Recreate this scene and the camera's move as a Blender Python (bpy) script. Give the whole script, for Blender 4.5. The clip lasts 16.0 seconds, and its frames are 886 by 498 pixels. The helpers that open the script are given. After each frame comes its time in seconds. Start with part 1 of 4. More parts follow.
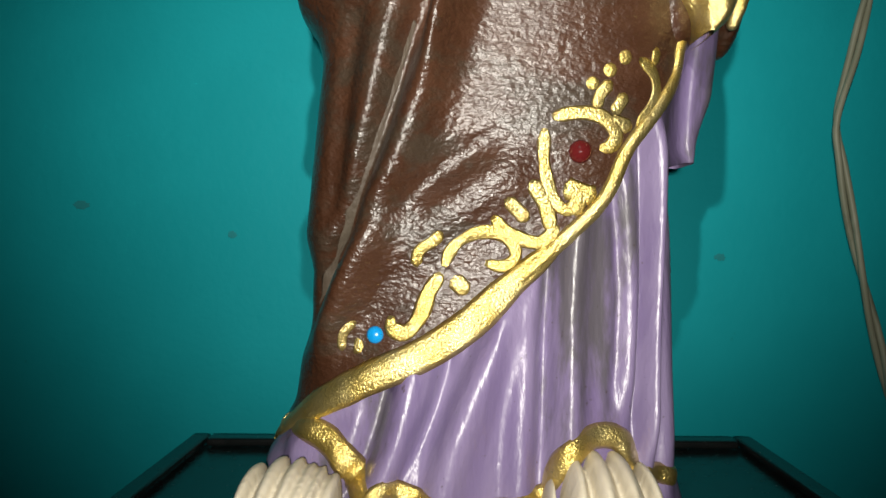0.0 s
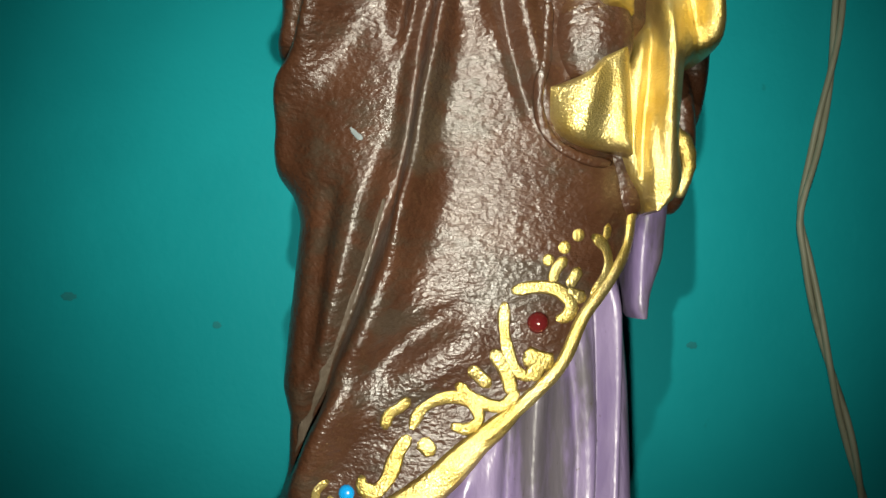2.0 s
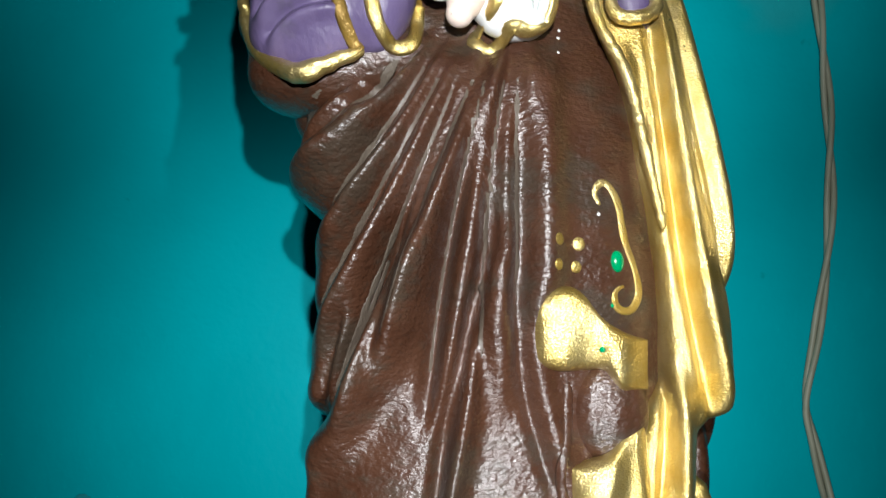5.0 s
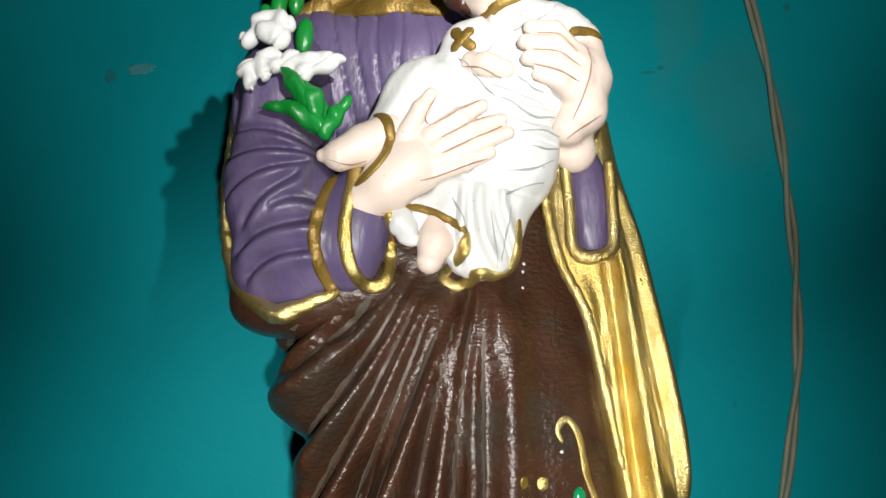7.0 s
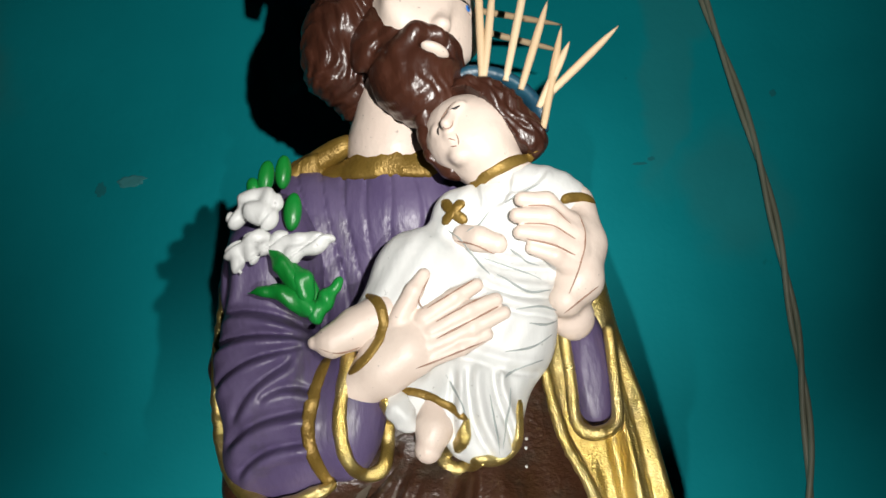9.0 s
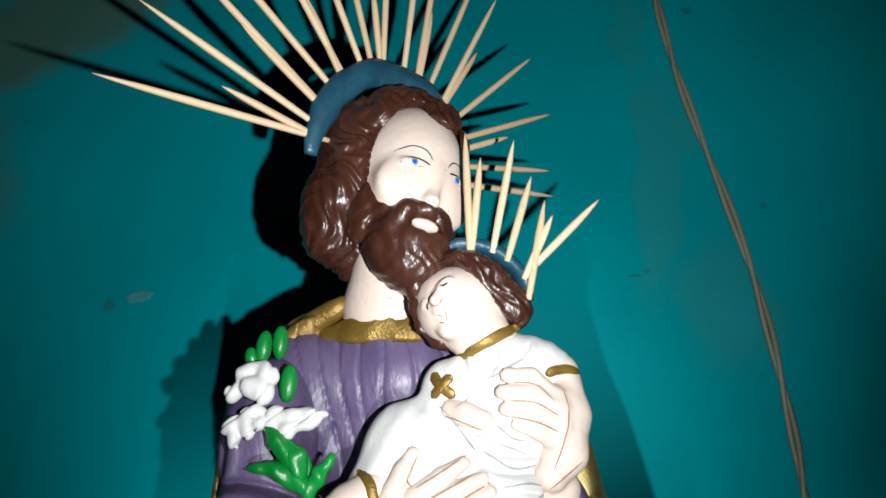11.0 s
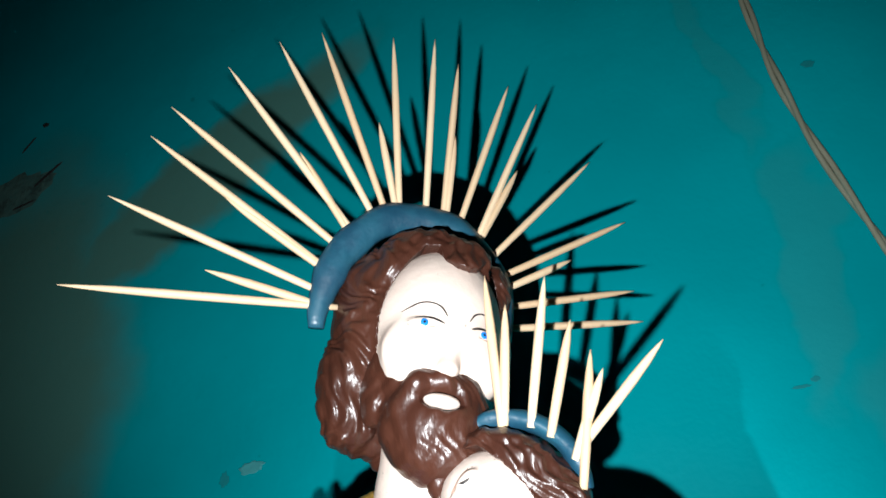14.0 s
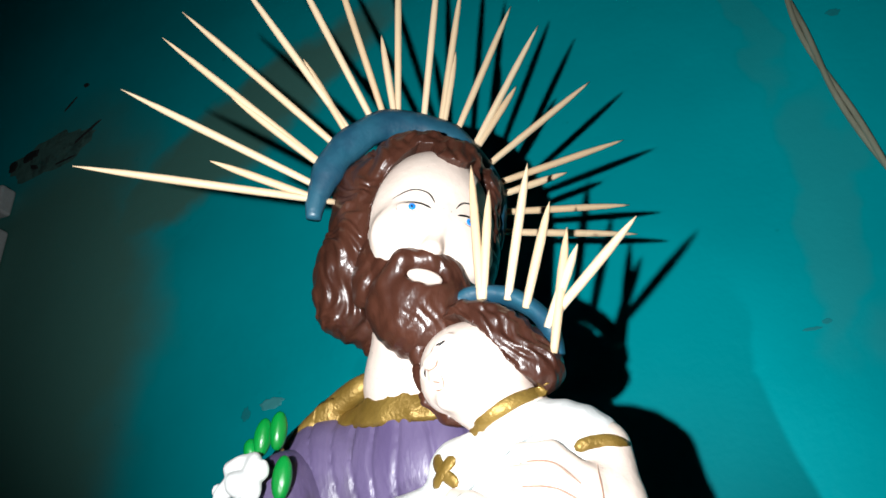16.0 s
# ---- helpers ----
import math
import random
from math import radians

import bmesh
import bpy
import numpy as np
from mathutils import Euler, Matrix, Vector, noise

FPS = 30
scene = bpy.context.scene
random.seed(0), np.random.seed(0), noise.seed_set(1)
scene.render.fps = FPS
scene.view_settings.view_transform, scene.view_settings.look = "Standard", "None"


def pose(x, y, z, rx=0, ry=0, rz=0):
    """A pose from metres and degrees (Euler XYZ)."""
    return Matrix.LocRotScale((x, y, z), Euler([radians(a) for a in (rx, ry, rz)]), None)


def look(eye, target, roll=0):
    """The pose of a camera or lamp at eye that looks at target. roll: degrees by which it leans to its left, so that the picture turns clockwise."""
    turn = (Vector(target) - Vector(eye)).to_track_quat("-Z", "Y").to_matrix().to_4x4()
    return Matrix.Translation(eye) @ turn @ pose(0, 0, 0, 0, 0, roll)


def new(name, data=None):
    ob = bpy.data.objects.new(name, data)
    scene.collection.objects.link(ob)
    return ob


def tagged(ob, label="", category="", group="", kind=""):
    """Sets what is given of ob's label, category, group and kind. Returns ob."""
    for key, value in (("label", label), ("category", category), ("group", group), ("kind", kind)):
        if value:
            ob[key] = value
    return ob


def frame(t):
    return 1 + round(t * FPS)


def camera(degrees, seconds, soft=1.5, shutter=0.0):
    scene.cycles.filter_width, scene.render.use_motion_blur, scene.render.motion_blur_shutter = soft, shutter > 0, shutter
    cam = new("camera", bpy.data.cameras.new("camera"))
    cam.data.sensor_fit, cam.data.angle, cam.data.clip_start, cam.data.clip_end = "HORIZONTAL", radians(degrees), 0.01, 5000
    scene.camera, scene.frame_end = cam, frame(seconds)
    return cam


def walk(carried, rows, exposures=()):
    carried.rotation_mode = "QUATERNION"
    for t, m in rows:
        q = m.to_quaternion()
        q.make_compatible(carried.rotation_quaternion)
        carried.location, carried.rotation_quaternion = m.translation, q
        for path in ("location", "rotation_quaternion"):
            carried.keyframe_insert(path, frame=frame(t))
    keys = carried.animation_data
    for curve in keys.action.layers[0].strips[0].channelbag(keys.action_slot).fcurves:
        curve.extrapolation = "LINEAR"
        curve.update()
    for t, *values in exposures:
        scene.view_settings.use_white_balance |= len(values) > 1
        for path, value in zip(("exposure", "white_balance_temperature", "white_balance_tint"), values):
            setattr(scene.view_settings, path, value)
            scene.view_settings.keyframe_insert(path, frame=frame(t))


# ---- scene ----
# All sizes are given in units of 3.5 cm (a toothpick shows 1.4 of them) and scaled by U.
U, LIFT = 0.035, 0.80
cam = camera(65.2, 16.0, soft=1.6)
PATH = [
    (0, (0.019, -0.017, 1.595), (-0.008, 1.982, 1.561), 0.1),
    (0.5, (0.037, -0.122, 1.774), (0.006, 1.878, 1.761), 0.0),
    (1, (0.036, -0.224, 1.921), (0.01, 1.775, 1.938), -0.0),
    (1.5, (0.043, -0.25, 2.038), (0.018, 1.749, 2.075), 0.1),
    (2, (0.13, -0.239, 2.224), (0.133, 1.76, 2.29), -0.1),
    (2.5, (0.037, -0.318, 2.473), (0.029, 1.678, 2.599), -0.2),
    (3, (-0.028, -0.432, 2.659), (-0.041, 1.562, 2.809), -0.1),
    (3.5, (-0.011, -0.513, 2.912), (-0.023, 1.479, 3.097), -0.4),
    (3.7, (-0.022, -0.514, 3.007), (-0.035, 1.476, 3.208), -0.8),
    (5.8, (0.052, -0.582, 4.275), (0.085, 1.402, 4.524), -1.7),
    (6, (0.07, -0.643, 4.376), (0.109, 1.339, 4.637), -2.0),
    (6.5, (0.149, -0.772, 4.627), (0.176, 1.205, 4.928), -2.6),
    (7, (0.123, -0.891, 4.834), (0.172, 1.078, 5.183), -1.5),
    (7.5, (0.214, -1.039, 5.026), (0.261, 0.924, 5.408), -2.1),
    (8, (0.23, -1.042, 5.247), (0.287, 0.916, 5.649), -2.8),
    (8.5, (0.226, -1.018, 5.392), (0.289, 0.936, 5.817), -3.1),
    (9, (0.168, -0.947, 5.637), (0.23, 0.998, 6.097), -3.9),
    (9.5, (0.271, -1.098, 5.889), (0.326, 0.833, 6.407), -4.1),
    (9.7, (0.296, -1.145, 5.944), (0.34, 0.776, 6.498), -4.0),
    (11.8, (0.344, -1.45, 6.406), (0.4, 0.419, 7.115), -4.2),
    (12, (0.372, -1.487, 6.454), (0.422, 0.369, 7.197), -4.5),
    (12.5, (0.465, -1.502, 6.542), (0.46, 0.346, 7.306), -4.8),
    (13, (0.704, -1.212, 6.598), (0.573, 0.619, 7.392), -5.2),
    (13.5, (0.917, -0.844, 6.734), (0.622, 0.936, 7.597), -6.3),
    (14, (1.227, -0.521, 6.78), (0.829, 1.19, 7.735), -6.6),
    (14.5, (1.458, -0.539, 6.683), (0.965, 1.098, 7.722), -4.6),
    (15, (1.565, -0.445, 6.493), (1.054, 1.195, 7.518), -4.3),
    (15.5, (1.429, -0.362, 6.303), (0.906, 1.306, 7.274), -4.0),
    (16, (1.421, -0.333, 6.155), (0.912, 1.358, 7.094), -4.0),
]


def W(p):
    """A point in units, in metres of the room."""
    return Vector((p[0] * U, p[1] * U, p[2] * U + LIFT))


EXPOSURES = [(0.0, -0.2, 6900, 8), (1.0, -0.1, 7300, 3), (2.0, -0.1, 7300, 3), (2.5, -0.1, 6200, 7), (3.0, -0.06, 5450, 7), (3.5, 0.02, 5700, 8), (6.0, 0.0, 6100, 10), (6.5, -0.12, 6200, 10), (7.0, -0.5, 6500, 10), (8.0, -0.72, 6600, 10), (9.5, -0.80, 6500, 10), (12.0, -0.16, 6000, 10), (12.5, -0.02, 6000, 10), (14.5, 0.28, 6000, 9), (15.0, 0.38, 6050, 9), (15.5, 0.22, 6050, 9), (16.0, 0.08, 6100, 9)]
walk(cam, [(t, look(W(eye), W(target), roll)) for t, eye, target, roll in PATH], EXPOSURES)

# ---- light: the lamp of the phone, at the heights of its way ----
world = bpy.data.worlds.new("world")
scene.world = world
world.use_nodes = True
world.node_tree.nodes["Background"].inputs[0].default_value = (0.5, 0.6, 0.7, 1)
world.node_tree.nodes["Background"].inputs[1].default_value = 0.004


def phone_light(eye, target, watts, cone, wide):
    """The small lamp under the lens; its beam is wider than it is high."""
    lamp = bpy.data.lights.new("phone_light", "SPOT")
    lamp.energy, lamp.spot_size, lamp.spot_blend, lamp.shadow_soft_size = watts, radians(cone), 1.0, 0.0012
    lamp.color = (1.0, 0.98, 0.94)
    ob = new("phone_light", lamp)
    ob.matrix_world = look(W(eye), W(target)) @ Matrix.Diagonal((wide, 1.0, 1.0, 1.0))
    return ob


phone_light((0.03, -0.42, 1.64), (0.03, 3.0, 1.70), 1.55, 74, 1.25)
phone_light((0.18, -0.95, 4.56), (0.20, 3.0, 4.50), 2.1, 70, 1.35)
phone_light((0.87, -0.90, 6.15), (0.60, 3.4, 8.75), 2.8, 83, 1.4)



# ---- materials ----
def rgb(*c):
    return (c[0], c[1], c[2], 1.0)


def nodes_of(name):
    m = bpy.data.materials.new(name)
    m.use_nodes = True
    return m, m.node_tree.nodes, m.node_tree.links, m.node_tree.nodes["Principled BSDF"]


def noise_node(n, l, coord, scale, detail=4.0, stretch=None, rough=0.55):
    t = n.new("ShaderNodeTexNoise")
    t.inputs["Scale"].default_value, t.inputs["Detail"].default_value, t.inputs["Roughness"].default_value = scale, detail, rough
    if stretch:
        mp = n.new("ShaderNodeMapping")
        mp.inputs["Scale"].default_value = stretch
        l.new(coord, mp.inputs["Vector"])
        coord = mp.outputs["Vector"]
    l.new(coord, t.inputs["Vector"])
    return t.outputs["Fac"]


def ramp(n, l, fac, lo, hi):
    r = n.new("ShaderNodeMapRange")
    r.inputs["From Min"].default_value, r.inputs["From Max"].default_value = lo, hi
    r.interpolation_type = "SMOOTHSTEP"
    l.new(fac, r.inputs["Value"])
    return r.outputs["Result"]


def mixed(n, l, fac, a, b):
    m = n.new("ShaderNodeMix")
    m.data_type = "RGBA"
    if isinstance(fac, float):
        m.inputs["Factor"].default_value = fac
    else:
        l.new(fac, m.inputs["Factor"])
    for socket, v in ((m.inputs["A"], a), (m.inputs["B"], b)):
        if isinstance(v, tuple):
            socket.default_value = v
        else:
            l.new(v, socket)
    return m.outputs["Result"]


def scaled(n, l, fac, k):
    m = n.new("ShaderNodeMath")
    m.operation = "MULTIPLY"
    m.inputs[1].default_value = k
    l.new(fac, m.inputs[0])
    return m.outputs[0]


def bump(n, l, bsdf, height, strength, distance):
    b = n.new("ShaderNodeBump")
    b.inputs["Strength"].default_value, b.inputs["Distance"].default_value = strength, distance
    l.new(height, b.inputs["Height"])
    l.new(b.outputs["Normal"], bsdf.inputs["Normal"])
    l.new(b.outputs["Normal"], bsdf.inputs["Coat Normal"])


def enamel(name, base, second, dirt, rough=0.35, metal=0.0, dirt_amount=0.5, grain=(700, 0.35), stroke=(1, 1, 0.3), edge=(0.56, 0.72), specks=0.0, coat=0.0):
    """Hand-brushed paint on plaster: two tones, grime with a shape of its own, brush relief."""
    m, n, l, b = nodes_of(name)
    co = n.new("ShaderNodeTexCoord").outputs["Object"]
    tone = ramp(n, l, noise_node(n, l, co, 130, 4, stroke), 0.35, 0.68)
    grime = ramp(n, l, noise_node(n, l, co, 75, 7, stroke, 0.68), *edge)
    col = mixed(n, l, tone, rgb(*base), rgb(*second))
    col = mixed(n, l, scaled(n, l, grime, dirt_amount), col, rgb(*dirt))
    if specks:
        dots = ramp(n, l, noise_node(n, l, co, 800, 2), 0.70, 0.76)
        col = mixed(n, l, scaled(n, l, dots, specks), col, rgb(0.05, 0.035, 0.03))
    l.new(col, b.inputs["Base Color"])
    b.inputs["Metallic"].default_value = metal
    b.inputs["Coat Weight"].default_value, b.inputs["Coat Roughness"].default_value = coat, 0.3
    r = n.new("ShaderNodeMapRange")
    r.inputs["To Min"].default_value, r.inputs["To Max"].default_value = rough - 0.07, rough + 0.12
    l.new(noise_node(n, l, co, 300, 5), r.inputs["Value"])
    l.new(r.outputs["Result"], b.inputs["Roughness"])
    add = n.new("ShaderNodeMath")
    add.operation = "ADD"
    l.new(noise_node(n, l, co, grain[0], 3, stroke), add.inputs[0])
    l.new(noise_node(n, l, co, 160, 3), add.inputs[1])
    bump(n, l, b, add.outputs[0], grain[1], 0.0006)
    return m


def plain(name, base, rough=0.4, metal=0.0):
    m, n, l, b = nodes_of(name)
    co = n.new("ShaderNodeTexCoord").outputs["Object"]
    dark = tuple(c * 0.7 for c in base)
    l.new(mixed(n, l, noise_node(n, l, co, 400, 4), rgb(*base), rgb(*dark)), b.inputs["Base Color"])
    b.inputs["Roughness"].default_value, b.inputs["Metallic"].default_value = rough, metal
    return m


M_LAV = enamel("lavender_paint", (0.150, 0.112, 0.225), (0.205, 0.162, 0.28), (0.075, 0.07, 0.07), 0.34, dirt_amount=0.85, edge=(0.50, 0.66), specks=0.7)
M_PURPLE = enamel("purple_paint", (0.083, 0.060, 0.136), (0.115, 0.088, 0.172), (0.055, 0.05, 0.06), 0.40, dirt_amount=0.7, edge=(0.54, 0.70))
M_BROWN = enamel("brown_paint", (0.040, 0.0155, 0.0075), (0.054, 0.0225, 0.0115), (0.036, 0.029, 0.020), 0.33, dirt_amount=0.7, grain=(1000, 0.7), stroke=(0.7, 0.7, 1.1), edge=(0.48, 0.63), coat=0.3)
M_HAIR = enamel("hair_paint", (0.038, 0.013, 0.008), (0.055, 0.019, 0.011), (0.06, 0.045, 0.034), 0.32, dirt_amount=0.3, grain=(420, 0.7))
M_GOLD = enamel("gold_paint", (0.64, 0.47, 0.115), (0.76, 0.62, 0.26), (0.26, 0.17, 0.04), 0.29, metal=0.9, dirt_amount=0.4, grain=(2600, 0.5), stroke=(1, 1, 1), coat=0.7)
M_OCHRE = enamel("dull_gold_paint", (0.20, 0.122, 0.022), (0.28, 0.18, 0.04), (0.10, 0.06, 0.012), 0.40, metal=0.45, dirt_amount=0.4, grain=(1500, 0.4), stroke=(1, 1, 1))
M_SKIN = enamel("skin_paint", (0.66, 0.545, 0.47), (0.70, 0.59, 0.51), (0.42, 0.27, 0.20), 0.42, dirt_amount=0.22, grain=(500, 0.25), stroke=(1, 1, 1), edge=(0.60, 0.72), specks=0.5)
M_WHITE = enamel("white_paint", (0.62, 0.63, 0.615), (0.68, 0.69, 0.675), (0.40, 0.45, 0.44), 0.45, dirt_amount=0.25, grain=(500, 0.3), edge=(0.58, 0.72), specks=0.35)
M_GREEN = enamel("green_paint", (0.004, 0.17, 0.022), (0.008, 0.24, 0.04), (0.002, 0.07, 0.01), 0.33, dirt_amount=0.4)
M_BASE = enamel("black_lacquer", (0.010, 0.012, 0.012), (0.014, 0.016, 0.016), (0.02, 0.022, 0.02), 0.22, dirt_amount=0.2, grain=(500, 0.08))
M_BAND = enamel("blue_clay", (0.008, 0.044, 0.078), (0.015, 0.075, 0.115), (0.015, 0.025, 0.06), 0.40, dirt_amount=0.5, grain=(260, 0.5), stroke=(1, 1, 1))
M_PICK = enamel("toothpick_wood", (0.64, 0.49, 0.31), (0.70, 0.56, 0.38), (0.36, 0.22, 0.10), 0.6, dirt_amount=0.35, grain=(900, 0.3), stroke=(1, 1, 0.08), edge=(0.55, 0.7))
M_LINE = plain("skin_crease_paint", (0.34, 0.20, 0.14), 0.5)
M_WRINKLE = plain("wrinkle_grey", (0.36, 0.40, 0.39), 0.6)
M_DUST = enamel("dusty_brown_paint", (0.062, 0.045, 0.032), (0.085, 0.068, 0.050), (0.03, 0.02, 0.014), 0.5, dirt_amount=0.7, grain=(900, 0.6))
M_CREAM = enamel("cream_paint", (0.58, 0.52, 0.40), (0.63, 0.57, 0.45), (0.36, 0.28, 0.18), 0.5, dirt_amount=0.4)
def vary(m, low):
    """Each piece a little lighter or darker than the next."""
    n, l = m.node_tree.nodes, m.node_tree.links
    b = n["Principled BSDF"]
    src = b.inputs["Base Color"].links[0].from_socket
    r = n.new("ShaderNodeMapRange")
    r.inputs["To Min"].default_value, r.inputs["To Max"].default_value = 0.0, 0.45
    l.new(n.new("ShaderNodeObjectInfo").outputs["Random"], r.inputs["Value"])
    l.new(mixed(n, l, r.outputs["Result"], src, rgb(*low)), b.inputs["Base Color"])


vary(M_PICK, (0.42, 0.25, 0.11))
M_EYE = plain("blue_iris", (0.02, 0.22, 0.75), 0.3)
M_BLACK = plain("black_line", (0.012, 0.009, 0.008), 0.5)
M_RED = plain("red_bead", (0.10, 0.010, 0.011), 0.08)
M_TURQ = plain("turquoise_bead", (0.0, 0.28, 0.68), 0.25)
M_GEM = plain("green_bead", (0.0, 0.26, 0.09), 0.2)
M_CHIP = plain("bare_chip", (0.15, 0.18, 0.19), 0.6)
M_WIRE = enamel("cable_sheath", (0.26, 0.27, 0.19), (0.33, 0.34, 0.25), (0.10, 0.10, 0.07), 0.45, dirt_amount=0.6, grain=(300, 0.3))
M_FRAME = plain("white_frame_paint", (0.72, 0.72, 0.72), 0.5)
M_SMEAR = plain("filler_smear", (0.07, 0.42, 0.44), 0.8)
M_SPECK = plain("wall_speck", (0.004, 0.30, 0.33), 0.8)
M_RUBBLE = enamel("bare_plaster", (0.06, 0.16, 0.14), (0.09, 0.21, 0.18), (0.03, 0.07, 0.06), 0.85, dirt_amount=0.8, grain=(200, 0.9), stroke=(1, 1, 1), edge=(0.48, 0.62))
M_HOLE = plain("broken_plaster", (0.02, 0.022, 0.022), 0.9)


def wall_paint():
    m, n, l, b = nodes_of("teal_wall_paint")
    co = n.new("ShaderNodeNewGeometry").outputs["Position"]
    tone = ramp(n, l, noise_node(n, l, co, 9, 5), 0.3, 0.7)
    col = mixed(n, l, tone, rgb(0.0, 0.36, 0.41), rgb(0.002, 0.42, 0.475))
    # damp olive patches of old paint
    warp = n.new("ShaderNodeTexNoise")
    warp.inputs["Scale"].default_value, warp.inputs["Detail"].default_value = 22, 5
    l.new(co, warp.inputs["Vector"])
    off = n.new("ShaderNodeVectorMath")
    off.operation = "MULTIPLY_ADD"
    l.new(warp.outputs["Color"], off.inputs[0])
    off.inputs[1].default_value = (0.05, 0.05, 0.05)
    l.new(co, off.inputs[2])
    mask = None
    for cx, cz, rx, rz, turn in ((-8.4, 9.6, 2.5, 5.2, 6), (-4.6, 13.7, 3.4, 0.75, -35), (3.5, 13.6, 0.22, 1.9, -6), (3.75, 10.2, 0.3, 1.9, 12), (4.3, 8.2, 0.7, 1.0, 0)):
        mp = n.new("ShaderNodeMapping")
        mp.vector_type = "TEXTURE"
        c = W((cx, 7.73, cz))
        mp.inputs["Location"].default_value = (c.x + 0.025, c.y, c.z + 0.025)
        mp.inputs["Rotation"].default_value = (0, radians(turn), 0)
        mp.inputs["Scale"].default_value = (rx * U, 10.0, rz * U)
        l.new(off.outputs[0], mp.inputs["Vector"])
        ln = n.new("ShaderNodeVectorMath")
        ln.operation = "LENGTH"
        l.new(mp.outputs["Vector"], ln.inputs[0])
        r = ramp(n, l, ln.outputs["Value"], 1.3, 0.72)
        if cx > 0:
            r = scaled(n, l, r, 0.2)
        if mask is None:
            mask = r
        else:
            mx = n.new("ShaderNodeMath")
            mx.operation = "MAXIMUM"
            l.new(mask, mx.inputs[0])
            l.new(r, mx.inputs[1])
            mask = mx.outputs[0]
    col = mixed(n, l, scaled(n, l, mask, 0.8), col, rgb(0.10, 0.19, 0.13))
    specks = ramp(n, l, noise_node(n, l, co, 95, 3), 0.72, 0.80)
    col = mixed(n, l, scaled(n, l, specks, 0.5), col, rgb(0.004, 0.22, 0.22))
    l.new(col, b.inputs["Base Color"])
    b.inputs["Roughness"].default_value = 0.6
    b.inputs["Specular IOR Level"].default_value = 0.15
    add = n.new("ShaderNodeMath")
    add.operation = "MULTIPLY_ADD"
    l.new(noise_node(n, l, co, 30, 4), add.inputs[0])
    add.inputs[1].default_value = 3.0
    l.new(noise_node(n, l, co, 260, 4), add.inputs[2])
    bump(n, l, b, add.outputs[0], 0.16, 0.001)
    return m


M_WALL = wall_paint()
M_FLOOR = enamel("grey_floor", (0.16, 0.15, 0.14), (0.20, 0.19, 0.17), (0.08, 0.08, 0.07), 0.6)


# ---- mesh helpers ----
def part(name, bm, material, parent, label=""):
    me = bpy.data.meshes.new(name)
    bm.normal_update()
    bm.to_mesh(me)
    bm.free()
    me.materials.append(material)
    ob = new(name, me)
    if parent:
        ob.parent = parent
    return tagged(ob, label)


def smooth(bm):
    for f in bm.faces:
        f.smooth = True
    return bm


def box_bm(x0, x1, y0, y1, z0, z1, bevel=0.0):
    """A box in metres."""
    bm = bmesh.new()
    bmesh.ops.create_cube(bm, size=1)
    for v in bm.verts:
        v.co = Vector(((x0 + x1) / 2 + v.co.x * (x1 - x0), (y0 + y1) / 2 + v.co.y * (y1 - y0), (z0 + z1) / 2 + v.co.z * (z1 - z0)))
    if bevel:
        bmesh.ops.bevel(bm, geom=bm.edges[:], offset=bevel, segments=3, affect="EDGES", profile=0.5)
    return bm


def curve_points(pts, step=0.02):
    """Catmull-Rom through the given points."""
    P = [np.array(p, float) for p in pts]
    P = [2 * P[0] - P[1]] + P + [2 * P[-1] - P[-2]]
    out = []
    for a, b, c, d in zip(P, P[1:], P[2:], P[3:]):
        k = max(2, int(np.linalg.norm(c - b) / step))
        for i in range(k):
            t = i / k
            out.append(0.5 * (2 * b + (c - a) * t + (2 * a - 5 * b + 4 * c - d) * t * t + (3 * b - a - 3 * c + d) * t ** 3))
    out.append(P[-2])
    return np.array(out)


# ---- structure ----
def slab(name, x0, x1, y0, y1, z0, z1, mat, label):
    ob = part(name, box_bm(x0, x1, y0, y1, z0, z1), mat, None)
    return tagged(ob, label, name.split("_")[0], "", "structure")


WALL_Y = 7.73 * U
slab("wall_north", -0.85, 0.75, WALL_Y, WALL_Y + 0.15, 0, 2.2, M_WALL, "teal painted plaster wall with damp olive stains")
slab("wall_south", -0.85, 0.75, -1.15, -1.0, 0, 2.2, M_WALL, "plain teal painted wall")
slab("wall_west", -1.0, -0.85, -1.15, WALL_Y + 0.15, 0, 2.2, M_WALL, "plain teal painted wall")
slab("wall_east", 0.75, 0.9, -1.15, WALL_Y + 0.15, 0, 2.2, M_WALL, "plain teal painted wall")
slab("floor", -1.0, 0.9, -1.15, WALL_Y + 0.15, -0.1, 0, M_FLOOR, "plain grey cement floor")
slab("ceiling", -1.0, 0.9, -1.15, WALL_Y + 0.15, 2.2, 2.3, M_WALL, "plain painted ceiling")

# ---- the statue: implicit solids, cloth lofts and painted strokes gathered in one mesh ----
STATUE_MATS = [M_LAV, M_PURPLE, M_BROWN, M_HAIR, M_GOLD, M_SKIN, M_WHITE, M_GREEN, M_BASE, M_EYE, M_BLACK, M_RED, M_TURQ, M_GEM, M_CHIP, M_LINE, M_CREAM, M_OCHRE, M_WRINKLE, M_DUST]
LAV, PURPLE, BROWN, HAIR, GOLD, SKIN, WHITE, GREEN, BASE, EYE_BLUE, BLACK, RED, TURQ, GEM, CHIP, LINE, CREAM, OCHRE, WRINKLE, DUST = range(20)
SV, SF, SM = [], [], []


